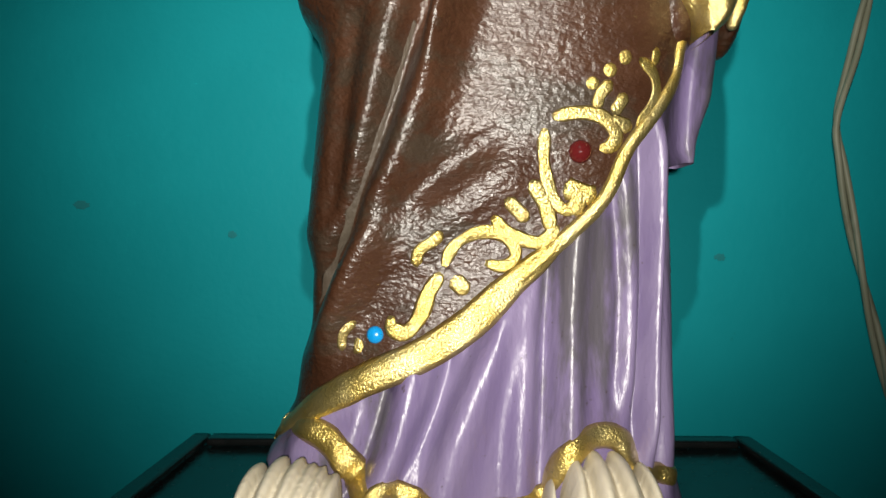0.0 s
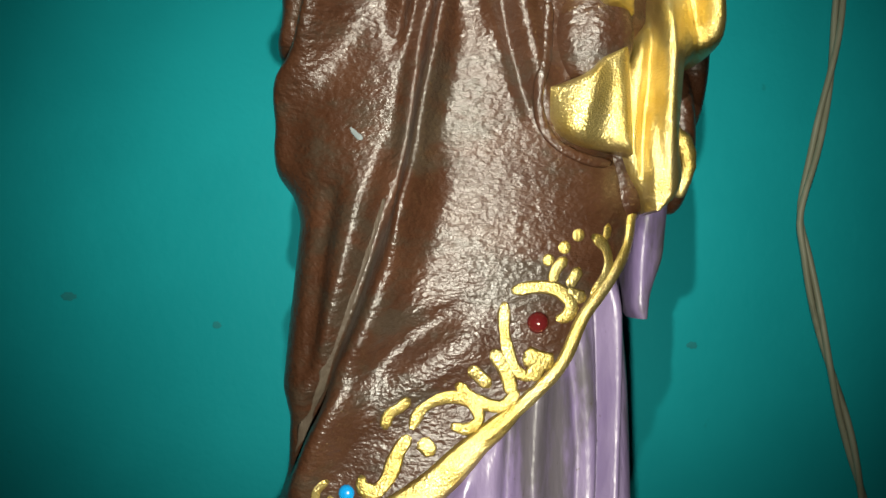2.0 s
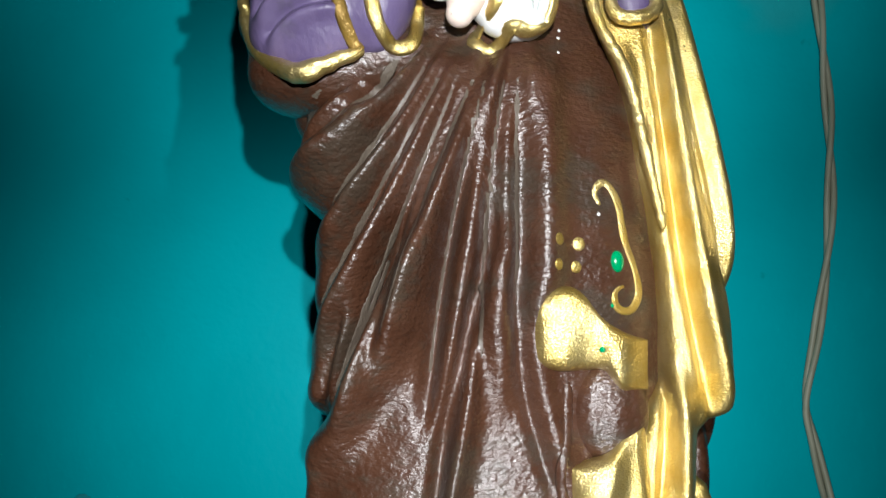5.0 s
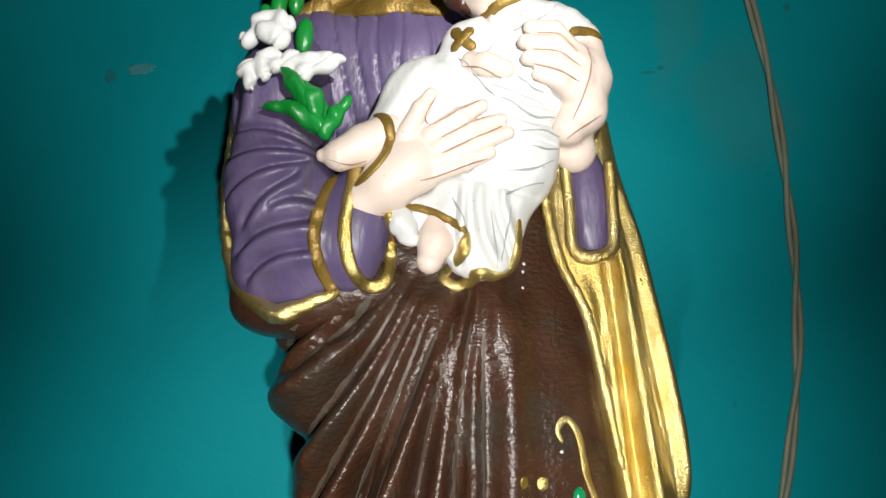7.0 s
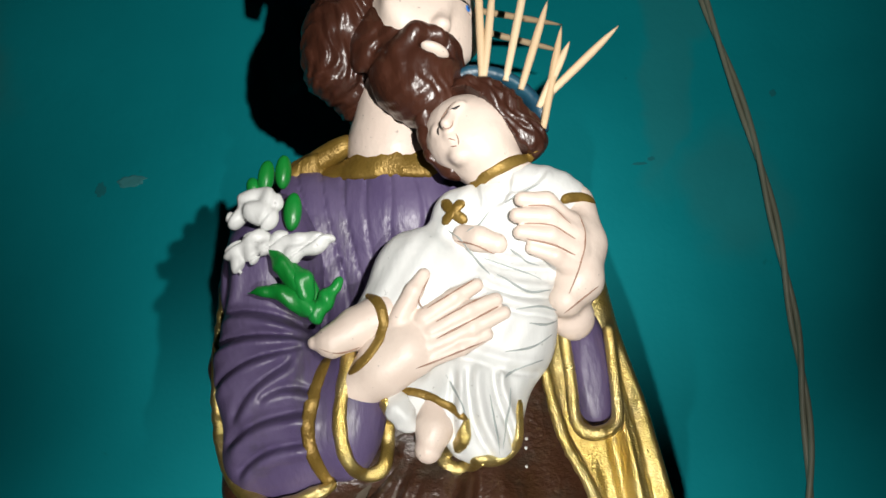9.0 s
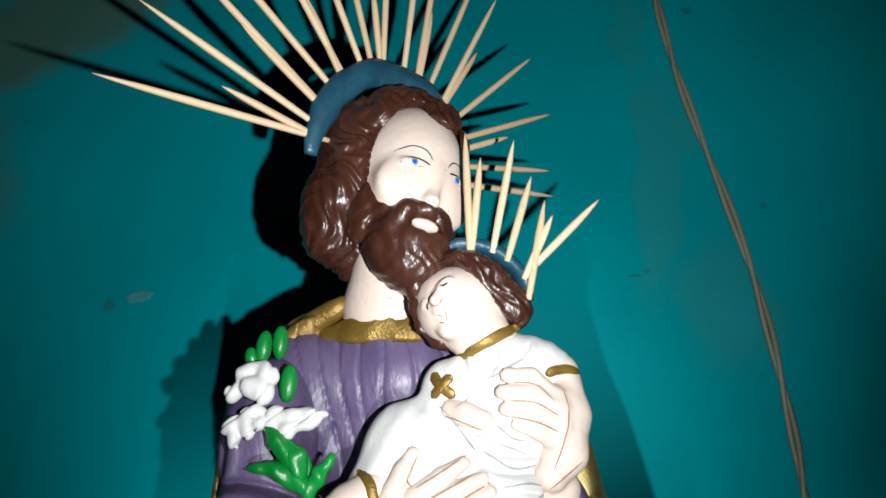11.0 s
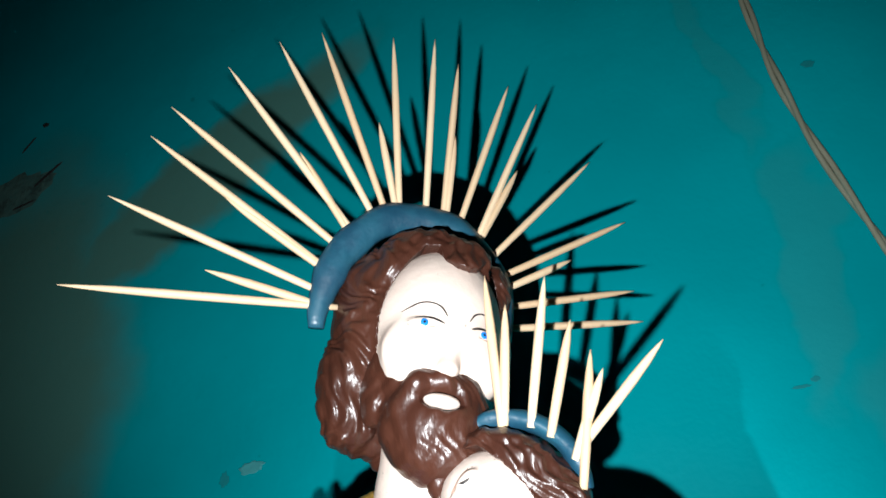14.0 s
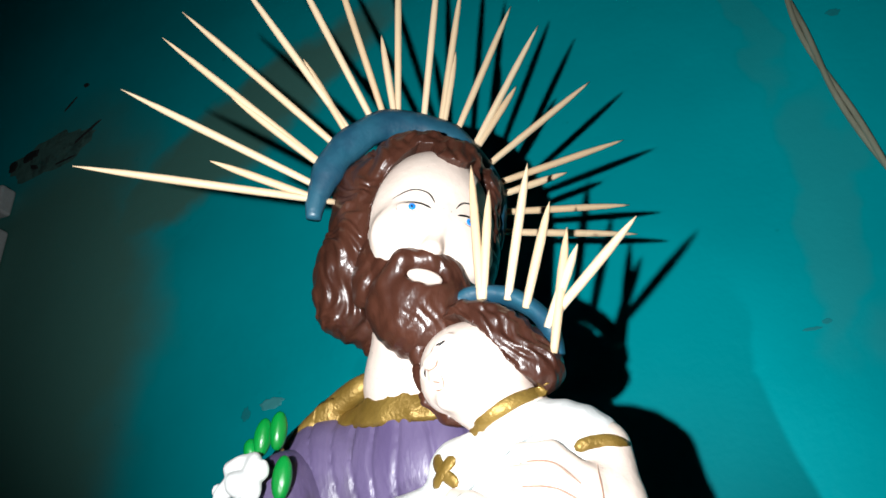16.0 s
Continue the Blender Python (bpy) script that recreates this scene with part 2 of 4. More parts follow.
def gather(verts, faces, mats):
    base = sum(len(v) for v in SV)
    SV.append(np.asarray(verts, float))
    SF.append(np.asarray(faces, int) + base)
    SM.append(np.full(len(faces), mats, int) if np.isscalar(mats) else np.asarray(mats, int))


def take(k, name, mat, parent=None, origin=None, label=""):
    """Lifts what was gathered since the k-th piece out of the statue, as an object of its own."""
    base = sum(len(v) for v in SV[:k])
    v = np.concatenate(SV[k:]) * U + np.array((0, 0, LIFT)) - np.array(origin)
    f = np.concatenate(SF[k:]) - base
    del SV[k:], SF[k:], SM[k:]
    me = bpy.data.meshes.new(name)
    me.from_pydata(v.tolist(), [], f.tolist())
    me.polygons.foreach_set("use_smooth", np.ones(len(f), bool))
    me.materials.append(mat)
    me.update()
    ob = new(name, me)
    if parent:
        ob.parent = parent
    else:
        ob.location = origin
    return tagged(ob, label)


def turn_matrix(rx, ry, rz):
    return np.array(Euler([radians(a) for a in (rx, ry, rz)]).to_matrix())


def ell(c, r, rot=(0, 0, 0), k=0.06, cut=False):
    return ("ell", np.array(c, float), np.array(r, float), turn_matrix(*rot), k, cut)


def rod(a, b, ra, rb=None, k=0.05, cut=False):
    return ("rod", np.array(a, float), np.array(b, float), (ra, ra if rb is None else rb), k, cut)


def chain(pts, radii, k=0.05, cut=False):
    k = min(k, 0.5 * min(radii))
    return [rod(a, b, ra, rb, k, cut) for a, b, ra, rb in zip(pts, pts[1:], radii, radii[1:])]


def solid(prims, h, mat, relief=None):
    """Blends the solids smoothly, and meshes the surface with cells of size h (surface nets)."""
    los, his = [], []
    for p in prims:
        if p[5]:
            continue
        if p[0] == "ell":
            e = np.abs(p[3]) @ p[2]
            los.append(p[1] - e), his.append(p[1] + e)
        else:
            m = max(p[3])
            los.append(np.minimum(p[1], p[2]) - m), his.append(np.maximum(p[1], p[2]) + m)
    lo, hi = np.min(los, axis=0) - 0.1, np.max(his, axis=0) + 0.1
    shape = np.ceil((hi - lo) / h).astype(int) + 1
    F = np.full(shape, 0.5, np.float32)
    axes = [lo[i] + h * np.arange(shape[i], dtype=np.float32) for i in range(3)]
    for kind, a, b, c, k, cut in prims:
        if kind == "ell":
            e = np.abs(c) @ b + 0.14
            l0, h0 = a - e, a + e
        else:
            m = max(c) + 0.14
            l0, h0 = np.minimum(a, b) - m, np.maximum(a, b) + m
        i0 = np.clip(((l0 - lo) / h).astype(int), 0, shape)
        i1 = np.clip(((h0 - lo) / h).astype(int) + 2, 0, shape)
        if (i1 <= i0).any():
            continue
        sl = tuple(slice(x, y) for x, y in zip(i0, i1))
        X, Y, Z = np.meshgrid(*[axes[i][sl[i]] for i in range(3)], indexing="ij")
        P = np.stack((X, Y, Z), -1)
        if kind == "ell":
            q = (P - a.astype(np.float32)) @ c.astype(np.float32)
            k0 = np.linalg.norm(q / b.astype(np.float32), axis=-1)
            k1 = np.linalg.norm(q / (b * b).astype(np.float32), axis=-1) + 1e-6
            d = k0 * (k0 - 1) / k1
        else:
            ab = b - a
            t = np.clip(((P - a.astype(np.float32)) @ ab.astype(np.float32)) / max(ab @ ab, 1e-9), 0, 1)
            d = np.linalg.norm(P - a.astype(np.float32) - t[..., None] * ab.astype(np.float32), axis=-1) - (c[0] + (c[1] - c[0]) * t)
        f = F[sl]
        if cut:
            w = np.clip(0.5 - 0.5 * (f + d) / k, 0, 1)
            F[sl] = f * (1 - w) - d * w + k * w * (1 - w)
        else:
            w = np.clip(0.5 + 0.5 * (f - d) / k, 0, 1)
            F[sl] = f * (1 - w) + d * w - k * w * (1 - w)
    if relief is not None:
        X, Y, Z = np.meshgrid(*axes, indexing="ij")
        near = np.abs(F) < 0.15
        F[near] -= relief(X[near], Y[near], Z[near])
    S = F < 0
    nx, ny, nz = [n - 1 for n in shape]
    count = np.zeros((nx, ny, nz), np.int8)
    corners = [(i, j, k) for i in (0, 1) for j in (0, 1) for k in (0, 1)]
    for i, j, k in corners:
        count += S[i:i + nx, j:j + ny, k:k + nz]
    act = np.argwhere((count > 0) & (count < 8))
    index = np.full((nx, ny, nz), -1, np.int32)
    index[tuple(act.T)] = np.arange(len(act))
    acc, num = np.zeros((len(act), 3)), np.zeros(len(act))
    for c0 in corners:
        for ax in range(3):
            if c0[ax]:
                continue
            c1 = list(c0)
            c1[ax] = 1
            f0 = F[tuple((act + c0).T)]
            f1 = F[tuple((act + c1).T)]
            x = (f0 < 0) != (f1 < 0)
            t = np.where(x, f0 / np.where(x, f0 - f1, 1), 0)
            p = np.array(c0, float)[None].repeat(len(act), 0)
            p[:, ax] = t
            acc[x] += p[x]
            num += x
    verts = lo + h * (act + acc / num[:, None])
    faces = []
    for ax in range(3):
        a1, a2 = [i for i in range(3) if i != ax]
        s0 = [slice(None)] * 3
        s1 = [slice(None)] * 3
        s0[ax], s1[ax] = slice(0, -1), slice(1, None)
        e = np.argwhere(S[tuple(s0)] != S[tuple(s1)])
        e = e[(e[:, a1] > 0) & (e[:, a2] > 0) & (e[:, a1] < shape[a1] - 1) & (e[:, a2] < shape[a2] - 1)]
        quad = []
        for d1, d2 in ((-1, -1), (0, -1), (0, 0), (-1, 0)):
            o = e.copy()
            o[:, a1] += d1
            o[:, a2] += d2
            quad.append(index[tuple(o.T)])
        q = np.stack(quad, 1)
        inside = S[tuple(e.T)]
        flip = inside if ax != 1 else ~inside
        q[~flip] = q[~flip][:, ::-1]
        faces.append(q)
    faces = np.concatenate(faces)
    gather(verts, faces[(faces >= 0).all(1)], mat)


def inset(poly, x, z):
    """Signed distance to a closed outline of the front view, positive inside."""
    p = np.array(poly, float)
    d, odd = np.full(np.shape(x), 9.0), np.zeros(np.shape(x), bool)
    for (ax, az), (bx, bz) in zip(p, np.roll(p, -1, 0)):
        t = np.clip(((x - ax) * (bx - ax) + (z - az) * (bz - az)) / ((bx - ax) ** 2 + (bz - az) ** 2), 0, 1)
        d = np.minimum(d, np.hypot(x - ax - t * (bx - ax), z - az - t * (bz - az)))
        cross = (az > z) != (bz > z)
        odd ^= cross & (x < ax + (z - az) * (bx - ax) / (bz - az + 1e-12))
    return np.where(odd, d, -d)


def table(rows, spread=0.035):
    """A smooth function through rows of (z, value)."""
    z = np.array([r[0] for r in rows], float)
    v = np.array([r[1] for r in rows], float)
    return lambda q: sum(np.interp(q + d * spread, z, v) for d in (-1, -0.5, 0, 0.5, 1)) / 5


def ridges(lines):
    """Cloth folds: each line x0, z0, x1, z1, width, height is a rounded ridge with a sharper valley at its side."""
    def f(x, z):
        out = np.zeros_like(x)
        for x0, z0, x1, z1, w, hgt in lines:
            dx, dz = x1 - x0, z1 - z0
            L = math.hypot(dx, dz)
            t = ((x - x0) * dx + (z - z0) * dz) / (L * L)
            side = ((x - x0) * dz - (z - z0) * dx) / L
            bend = 0.05 * np.sin(3.1 * t + 7 * x0)
            s = side + bend
            fade = np.clip((t + 0.12) / 0.25, 0, 1) * np.clip((1.12 - t) / 0.25, 0, 1)
            fade = fade * fade * (3 - 2 * fade)
            out += hgt * fade * (np.exp(-(s / w) ** 2) - 0.95 * np.exp(-((s - 1.5 * w) / (0.6 * w)) ** 2))
        return out
    return f


def loft(left, right, front, back, z0, z1, nth, nz, folds, mat, power=0.75, keep=None, ghost=False):
    """Cloth round a body: outline tables over height, folded on the side that faces out."""
    th = np.linspace(0, 2 * np.pi, nth, endpoint=False)
    z = np.linspace(z0, z1, nz)
    T, Z = np.meshgrid(th, z)
    c, s = np.cos(T), np.sin(T)
    C = np.sign(c) * np.abs(c) ** power
    Sn = np.sign(s) * np.abs(s) ** power
    xl, xr, yf, yb = left(Z), right(Z), front(Z), back(Z)
    X = (xl + xr) / 2 + C * (xr - xl) / 2
    Y = (yf + yb) / 2 - Sn * (yb - yf) / 2
    D = folds(X, Z)
    Y = Y - D * np.clip(s * 1.6, -0.6, 1)
    X = X + D * c * 0.55
    verts = np.stack((X, Y, Z), -1).reshape(-1, 3)
    i = np.arange(nz - 1)[:, None] * nth
    j = np.arange(nth)[None]
    j2 = (j + 1) % nth
    faces = np.stack((i + j, i + nth + j, i + nth + j2, i + j2), -1).reshape(-1, 4)
    if ghost:
        return verts, faces
    if keep is not None:
        mid = verts[faces].mean(1)
        faces = faces[keep(mid[:, 0], mid[:, 1], mid[:, 2])]
    gather(verts, faces[:, ::-1], mat)


def tree(verts=None, faces=None):
    from mathutils.bvhtree import BVHTree
    v = np.concatenate(SV) if verts is None else verts
    f = np.concatenate(SF) if faces is None else faces
    return BVHTree.FromPolygons([tuple(p) for p in v], [tuple(q) for q in f.tolist()])


def cord(pts, radii, k=0.008):
    """A smooth rounded cord through the points."""
    line = curve_points([(*p, r) for p, r in zip(pts, radii)], 0.05)
    return [rod(a[:3], b[:3], a[3], b[3], k) for a, b in zip(line, line[1:])]


def stroke(bvh, pts, width, mat, proud=0.35, way=(0, 1, 0), taper=0.25, wobble=0.10, seed=0, sink=0.0):
    """A brush stroke or a raised trim laid on the surface, from a line in the front view (x, z), or (x, y, z) with its own way."""
    way = Vector(way).normalized()
    line = curve_points(pts, 0.018)
    runs = []
    for p in line:
        q = Vector((p[0], -1.0, p[1])) if len(p) == 2 else Vector(p) - way * 1.5
        h, nrm, _, _ = bvh.ray_cast(q, way)
        if h is not None:
            if not runs or abs((h - runs[-1][-1][0]).dot(way)) > 0.3:
                runs.append([])
            runs[-1].append((h, nrm if nrm.dot(way) < 0 else -nrm))
    hits = max(runs, key=len) if runs else []
    if len(hits) < 3:
        return
    pos = np.array([tuple(h) for h, _ in hits])
    for _ in range(2):
        pos[1:-1] = 0.25 * pos[:-2] + 0.5 * pos[1:-1] + 0.25 * pos[2:]
    V, n, K = [], len(hits), 8
    for i in range(n):
        nr = sum((hits[j][1] for j in range(max(0, i - 3), min(n, i + 4))), Vector()).normalized()
        t = Vector(pos[min(i + 1, n - 1)] - pos[max(i - 1, 0)]).normalized()
        b = nr.cross(t).normalized()
        u = i / (n - 1)
        w = width * min(1, 0.35 + (min(u, 1 - u) / taper) ** 0.6) if taper else width
        w *= 1 + wobble * noise.noise(Vector((pos[i][0] * 9, pos[i][2] * 9, seed)))
        for a in range(K):
            g = 2 * math.pi * a / K
            V.append(Vector(pos[i]) + b * (w * math.cos(g)) + nr * (w * proud * math.sin(g) - sink))
    F = [(i * K + a, i * K + (a + 1) % K, (i + 1) * K + (a + 1) % K, (i + 1) * K + a) for i in range(n - 1) for a in range(K)]
    for e in (0, (n - 1) * K):
        F += [(e, e + 1, e + 2, e + 3), (e, e + 3, e + 4, e + 7), (e + 4, e + 5, e + 6, e + 7)]
    gather([tuple(v) for v in V], F, mat)


def dot(bvh, x, z, r, mat, flat=0.35, way=(0, 1, 0), y=None, lift=0.0, tall=1.0):
    """A painted dot or a glued bead."""
    way = Vector(way).normalized()
    q = Vector((x, -1, z)) if y is None else Vector((x, y, z)) - way * 1.5
    h, nrm, _, _ = bvh.ray_cast(q, way)
    if h is None:
        return
    nrm = nrm if nrm.dot(way) < 0 else -nrm
    m = nrm.to_track_quat("Z", "Y").to_matrix()
    V, F = [], []
    A, B = 14, 6
    for b in range(B + 1):
        lat = math.pi / 2 * (1 - 1.6 * b / B)
        for a in range(A):
            g = 2 * math.pi * a / A
            p = Vector((r * math.cos(lat) * math.cos(g), r * tall * math.cos(lat) * math.sin(g), r * flat * math.sin(lat) + lift))
            V.append(tuple(h + m @ p))
    F = [(b * A + a, (b + 1) * A + a, (b + 1) * A + (a + 1) % A, b * A + (a + 1) % A) for b in range(B) for a in range(A)]
    gather(V, F, mat)


# cloth: outlines over height
HEM = [(-1.1, 0.45), (-0.87, 0.60), (-0.68, 0.76), (-0.41, 0.92), (-0.11, 1.06), (0.10, 1.20), (0.28, 1.37), (0.50, 1.56), (0.71, 1.77), (0.82, 2.00), (0.97, 2.19), (1.07, 2.36), (1.10, 2.52), (1.20, 2.62)]
hem_z = table(HEM)
robe_left = table([(0.0, -1.02), (0.45, -0.98), (0.74, -0.82), (1.15, -0.77), (1.42, -0.73), (1.6, -0.77), (2.0, -0.72), (2.5, -0.66), (2.62, -0.69), (2.76, -0.77), (3.0, -0.76), (3.28, -0.73), (3.45, -0.79), (3.6, -0.76), (4.1, -0.74), (4.46, -0.70), (4.60, -0.80), (4.8, -0.83), (5.15, -0.89), (5.5, -0.9), (6.2, -0.8)])
robe_right = table([(0.0, 1.30), (0.4, 1.24), (0.9, 1.21), (1.57, 1.21), (2.3, 1.22), (2.9, 1.26), (4.0, 1.35), (5.0, 1.30), (6.2, 1.15)])
robe_front = table([(0.0, 2.92), (0.5, 3.03), (0.9, 3.12), (1.4, 3.17), (2.0, 3.08), (2.6, 3.03), (3.6, 3.00), (4.6, 3.02), (5.2, 3.12), (6.2, 3.35)], 0.3)
robe_back = table([(0.0, 4.75), (2.0, 4.6), (6.2, 4.5)], 0.3)

ROBE_FOLDS = [(a, b, c, d, w * (1.15 if b > 4.5 else 1), h * (1.45 if b > 4.5 else 1.1)) for a, b, c, d, w, h in [
    (0.02, 5.35, -0.68, 4.7, 0.075, 0.0743), (0.1, 5.32, -0.62, 4.25, 0.07, 0.0878), (0.17, 5.3, -0.6, 3.75, 0.065, 0.081),
    (0.26, 5.3, -0.42, 3.35, 0.07, 0.0945), (0.36, 5.3, -0.2, 3.6, 0.06, 0.081), (0.44, 5.3, 0.04, 3.4, 0.065, 0.0878),
    (0.55, 5.3, 0.26, 3.5, 0.06, 0.081), (0.66, 5.25, 0.48, 3.9, 0.085, 0.0675), (-0.4, 5.05, -0.85, 4.62, 0.1, 0.0945),
    (-0.06, 4.24, -0.66, 3.1, 0.1, 0.108), (-0.4, 3.9, -0.74, 2.75, 0.06, 0.0675),
    (0.33, 4.3, 0.06, 2.85, 0.055, 0.0743), (0.2, 4, -0.02, 2.35, 0.05, 0.0675), (0.03, 2.75, -0.6, 1.05, 0.095, 0.12),
    (-0.22, 2.6, -0.5, 1.6, 0.1, 0.04), (0.5, 4, 0.62, 3, 0.06, 0.0405), (0.3, 1.95, -0.45, 1.3, 0.12, 0.035)]]
robe_folds = ridges(ROBE_FOLDS)
loft(robe_left, robe_right, robe_front, robe_back, 0.45, 6.1, 520, 560, robe_folds, BROWN, 0.72,
     keep=lambda x, y, z: z > np.where(y < 4.0, hem_z(x), 0.6))

robe_tree = tree(*loft(robe_left, robe_right, robe_front, robe_back, 0.35, 6.1, 260, 280, robe_folds, BROWN, 0.72, ghost=True))

under_left = table([(-0.05, -1.03), (0.45, -0.98), (0.70, -0.80), (1.0, -0.64), (1.3, -0.52), (3.0, -0.45)])
under_right = table([(-0.05, 1.30), (0.16, 1.26), (0.4, 1.20), (0.9, 1.17), (1.6, 1.15), (2.0, 1.13), (3.0, 1.10)])
under_front = table([(-0.05, 3.02), (0.5, 3.10), (0.9, 3.18), (1.4, 3.25), (2.0, 3.18), (3.0, 3.16)], 0.3)
under_folds = ridges([
    (0.66, 1.75, 0.47, 0.35, 0.07, 0.09), (0.50, 1.55, 0.30, 0.25, 0.06, 0.03), (0.27, 1.35, -0.03, 0.20, 0.08, 0.09), (0.10, 1.20, -0.22, 0.20, 0.06, 0.06),
    (-0.10, 1.05, -0.42, 0.30, 0.09, 0.09), (0.98, 2.20, 0.99, 0.55, 0.05, 0.08), (0.85, 1.95, 0.83, 0.80, 0.05, 0.03),
    (-0.35, 0.95, -0.80, 0.55, 0.08, 0.05), (1.10, 2.3, 1.13, 0.4, 0.05, 0.05)])
loft(under_left, under_right, under_front, robe_back, 0.02, 3.0, 460, 300, under_folds, LAV, 0.70)
# the tail of lavender cloth behind, at the free side
loft(table([(1.97, 1.20), (2.05, 1.14), (2.9, 1.14)]), table([(1.97, 1.23), (2.1, 1.27), (2.3, 1.35), (2.9, 1.42)]), table([(1.9, 3.50), (2.9, 3.44)]), table([(1.9, 3.75), (2.9, 4.0)]),
     1.97, 2.95, 60, 60, ridges([(1.29, 2.9, 1.22, 1.9, 0.05, 0.04)]), LAV, 0.8)

# the mantle's golden lining
lining_left = table([(2.50, 1.17), (2.60, 1.11), (2.84, 0.97), (3.20, 0.99), (3.34, 1.05), (3.44, 1.12), (3.55, 1.17), (3.8, 1.20), (4.29, 1.155), (4.72, 1.09), (5.14, 1.02), (5.47, 0.90), (5.87, 0.83), (6.4, 0.86)])
lining_right = table([(2.50, 1.18), (2.60, 1.28), (2.68, 1.33), (2.85, 1.31), (3.27, 1.35), (3.33, 1.50), (3.45, 1.555), (4.0, 1.58), (4.5, 1.59), (4.85, 1.565), (5.76, 1.43), (6.4, 1.35)])
lining_front = table([(2.5, 3.10), (3.3, 3.05), (4.3, 3.08), (5.2, 3.16), (6.4, 3.28)], 0.3)
lining_back = table([(2.5, 3.50), (4.3, 3.75), (6.4, 3.95)], 0.3)
lining_folds = ridges([(1.02, 5.3, 1.20, 4.2, 0.04, 0.05), (0.92, 5.6, 1.12, 4.5, 0.03, 0.02), (1.27, 5.6, 1.50, 3.35, 0.055, 0.075), (1.15, 5.1, 1.30, 2.6, 0.045, 0.035),
                       (1.44, 5.9, 1.70, 3.4, 0.05, 0.06), (1.36, 5.6, 1.62, 3.9, 0.04, 0.03), (1.20, 3.5, 1.24, 2.6, 0.05, 0.05)])
loft(lining_left, lining_right, lining_front, lining_back, 2.52, 6.4, 220, 420, lining_folds, GOLD, 0.66)
solid([ell((1.44, 3.75, 3.0), (0.12, 0.30, 0.45)), ell((1.56, 3.85, 3.6), (0.13, 0.3, 0.6)), ell((1.05, 3.42, 2.62), (0.14, 0.22, 0.18)), ell((1.0, 3.34, 2.95), (0.2, 0.2, 0.4))], 0.02, BROWN)
solid(cord([(1.30, 3.42, 2.98), (1.39, 3.38, 2.90), (1.43, 3.40, 2.78), (1.39, 3.42, 2.64)], [0.05, 0.055, 0.04, 0.03]), 0.014, GOLD)


# turned-back golden corners of the mantle
def flap(top, bottom, y, bulge, n, amp, mat, thick=0.14, nu=70, nv=40, lean=0.0):
    """A turned-back corner of cloth between two lines of the front view, pleated and as thick as a finger."""
    a, b = curve_points(top, 0.01), curve_points(bottom, 0.01)
    a = np.stack([np.interp(np.linspace(0, len(a) - 1, nu), np.arange(len(a)), a[:, i]) for i in range(a.shape[1])], 1)
    b = np.stack([np.interp(np.linspace(0, len(b) - 1, nu), np.arange(len(b)), b[:, i]) for i in range(b.shape[1])], 1)
    u, v = np.meshgrid(np.linspace(0, 1, nu), np.linspace(0, 1, nv), indexing="ij")
    x = a[:, None, 0] * (1 - v) + b[:, None, 0] * v
    z = a[:, None, 1] * (1 - v) + b[:, None, 1] * v
    rim = np.minimum(np.minimum(u, 1 - u) * 5, np.minimum(v, 1 - v) * 6).clip(0, 1)
    rim = np.sqrt(1 - (1 - rim) ** 2)
    yy = y - bulge * np.sin(np.pi * u) ** 0.7 * np.sin(np.pi * (0.25 + 0.6 * v)) + amp * np.sin(2 * np.pi * n * u + 1.2 * v) * (0.4 + 0.6 * v) + lean * v
    front = yy + thick * 0.5 * (1 - rim)
    V = np.concatenate((np.stack((x, front, z), -1).reshape(-1, 3), np.stack((x, yy * 0 + y + thick, z), -1).reshape(-1, 3)))
    N, F = nu * nv, []
    for p in range(nu - 1):
        for q in range(nv - 1):
            c = p * nv + q
            F += [(c, c + nv, c + nv + 1, c + 1), (N + c, N + c + 1, N + c + nv + 1, N + c + nv)]
    edge = [p * nv for p in range(nu)] + [(nu - 1) * nv + q for q in range(1, nv)] + [p * nv + nv - 1 for p in range(nu - 2, -1, -1)] + [q for q in range(nv - 2, 0, -1)]
    for c, d in zip(edge, edge[1:] + edge[:1]):
        F.append((c, N + c, N + d, d))
    gather(V, F, mat)


flap([(0.46, 3.80), (0.50, 3.95), (0.62, 4.00), (0.72, 3.97), (0.82, 3.84), (0.94, 3.76), (1.07, 3.72)], [(0.455, 3.70), (0.49, 3.61), (0.60, 3.575), (0.74, 3.575), (0.83, 3.57), (0.91, 3.47), (1.06, 3.47)], 2.98, 0.09, 2.2, 0.025, GOLD)
flap([(0.61, 3.10), (0.70, 3.12), (0.82, 3.17), (0.93, 3.28), (1.03, 3.32)], [(0.63, 2.97), (0.69, 2.88), (0.78, 2.83), (0.90, 2.81), (1.04, 2.78)], 3.0, 0.08, 1.6, 0.028, GOLD)
solid([ell((0.86, 3.08, 3.36), (0.20, 0.12, 0.26)), rod((0.78, 2.94, 3.55), (0.80, 2.94, 3.2), 0.02, 0.02, 0.05, True), rod((0.95, 2.93, 3.5), (0.97, 2.93, 3.25), 0.02, 0.02, 0.05, True)], 0.012, BROWN)

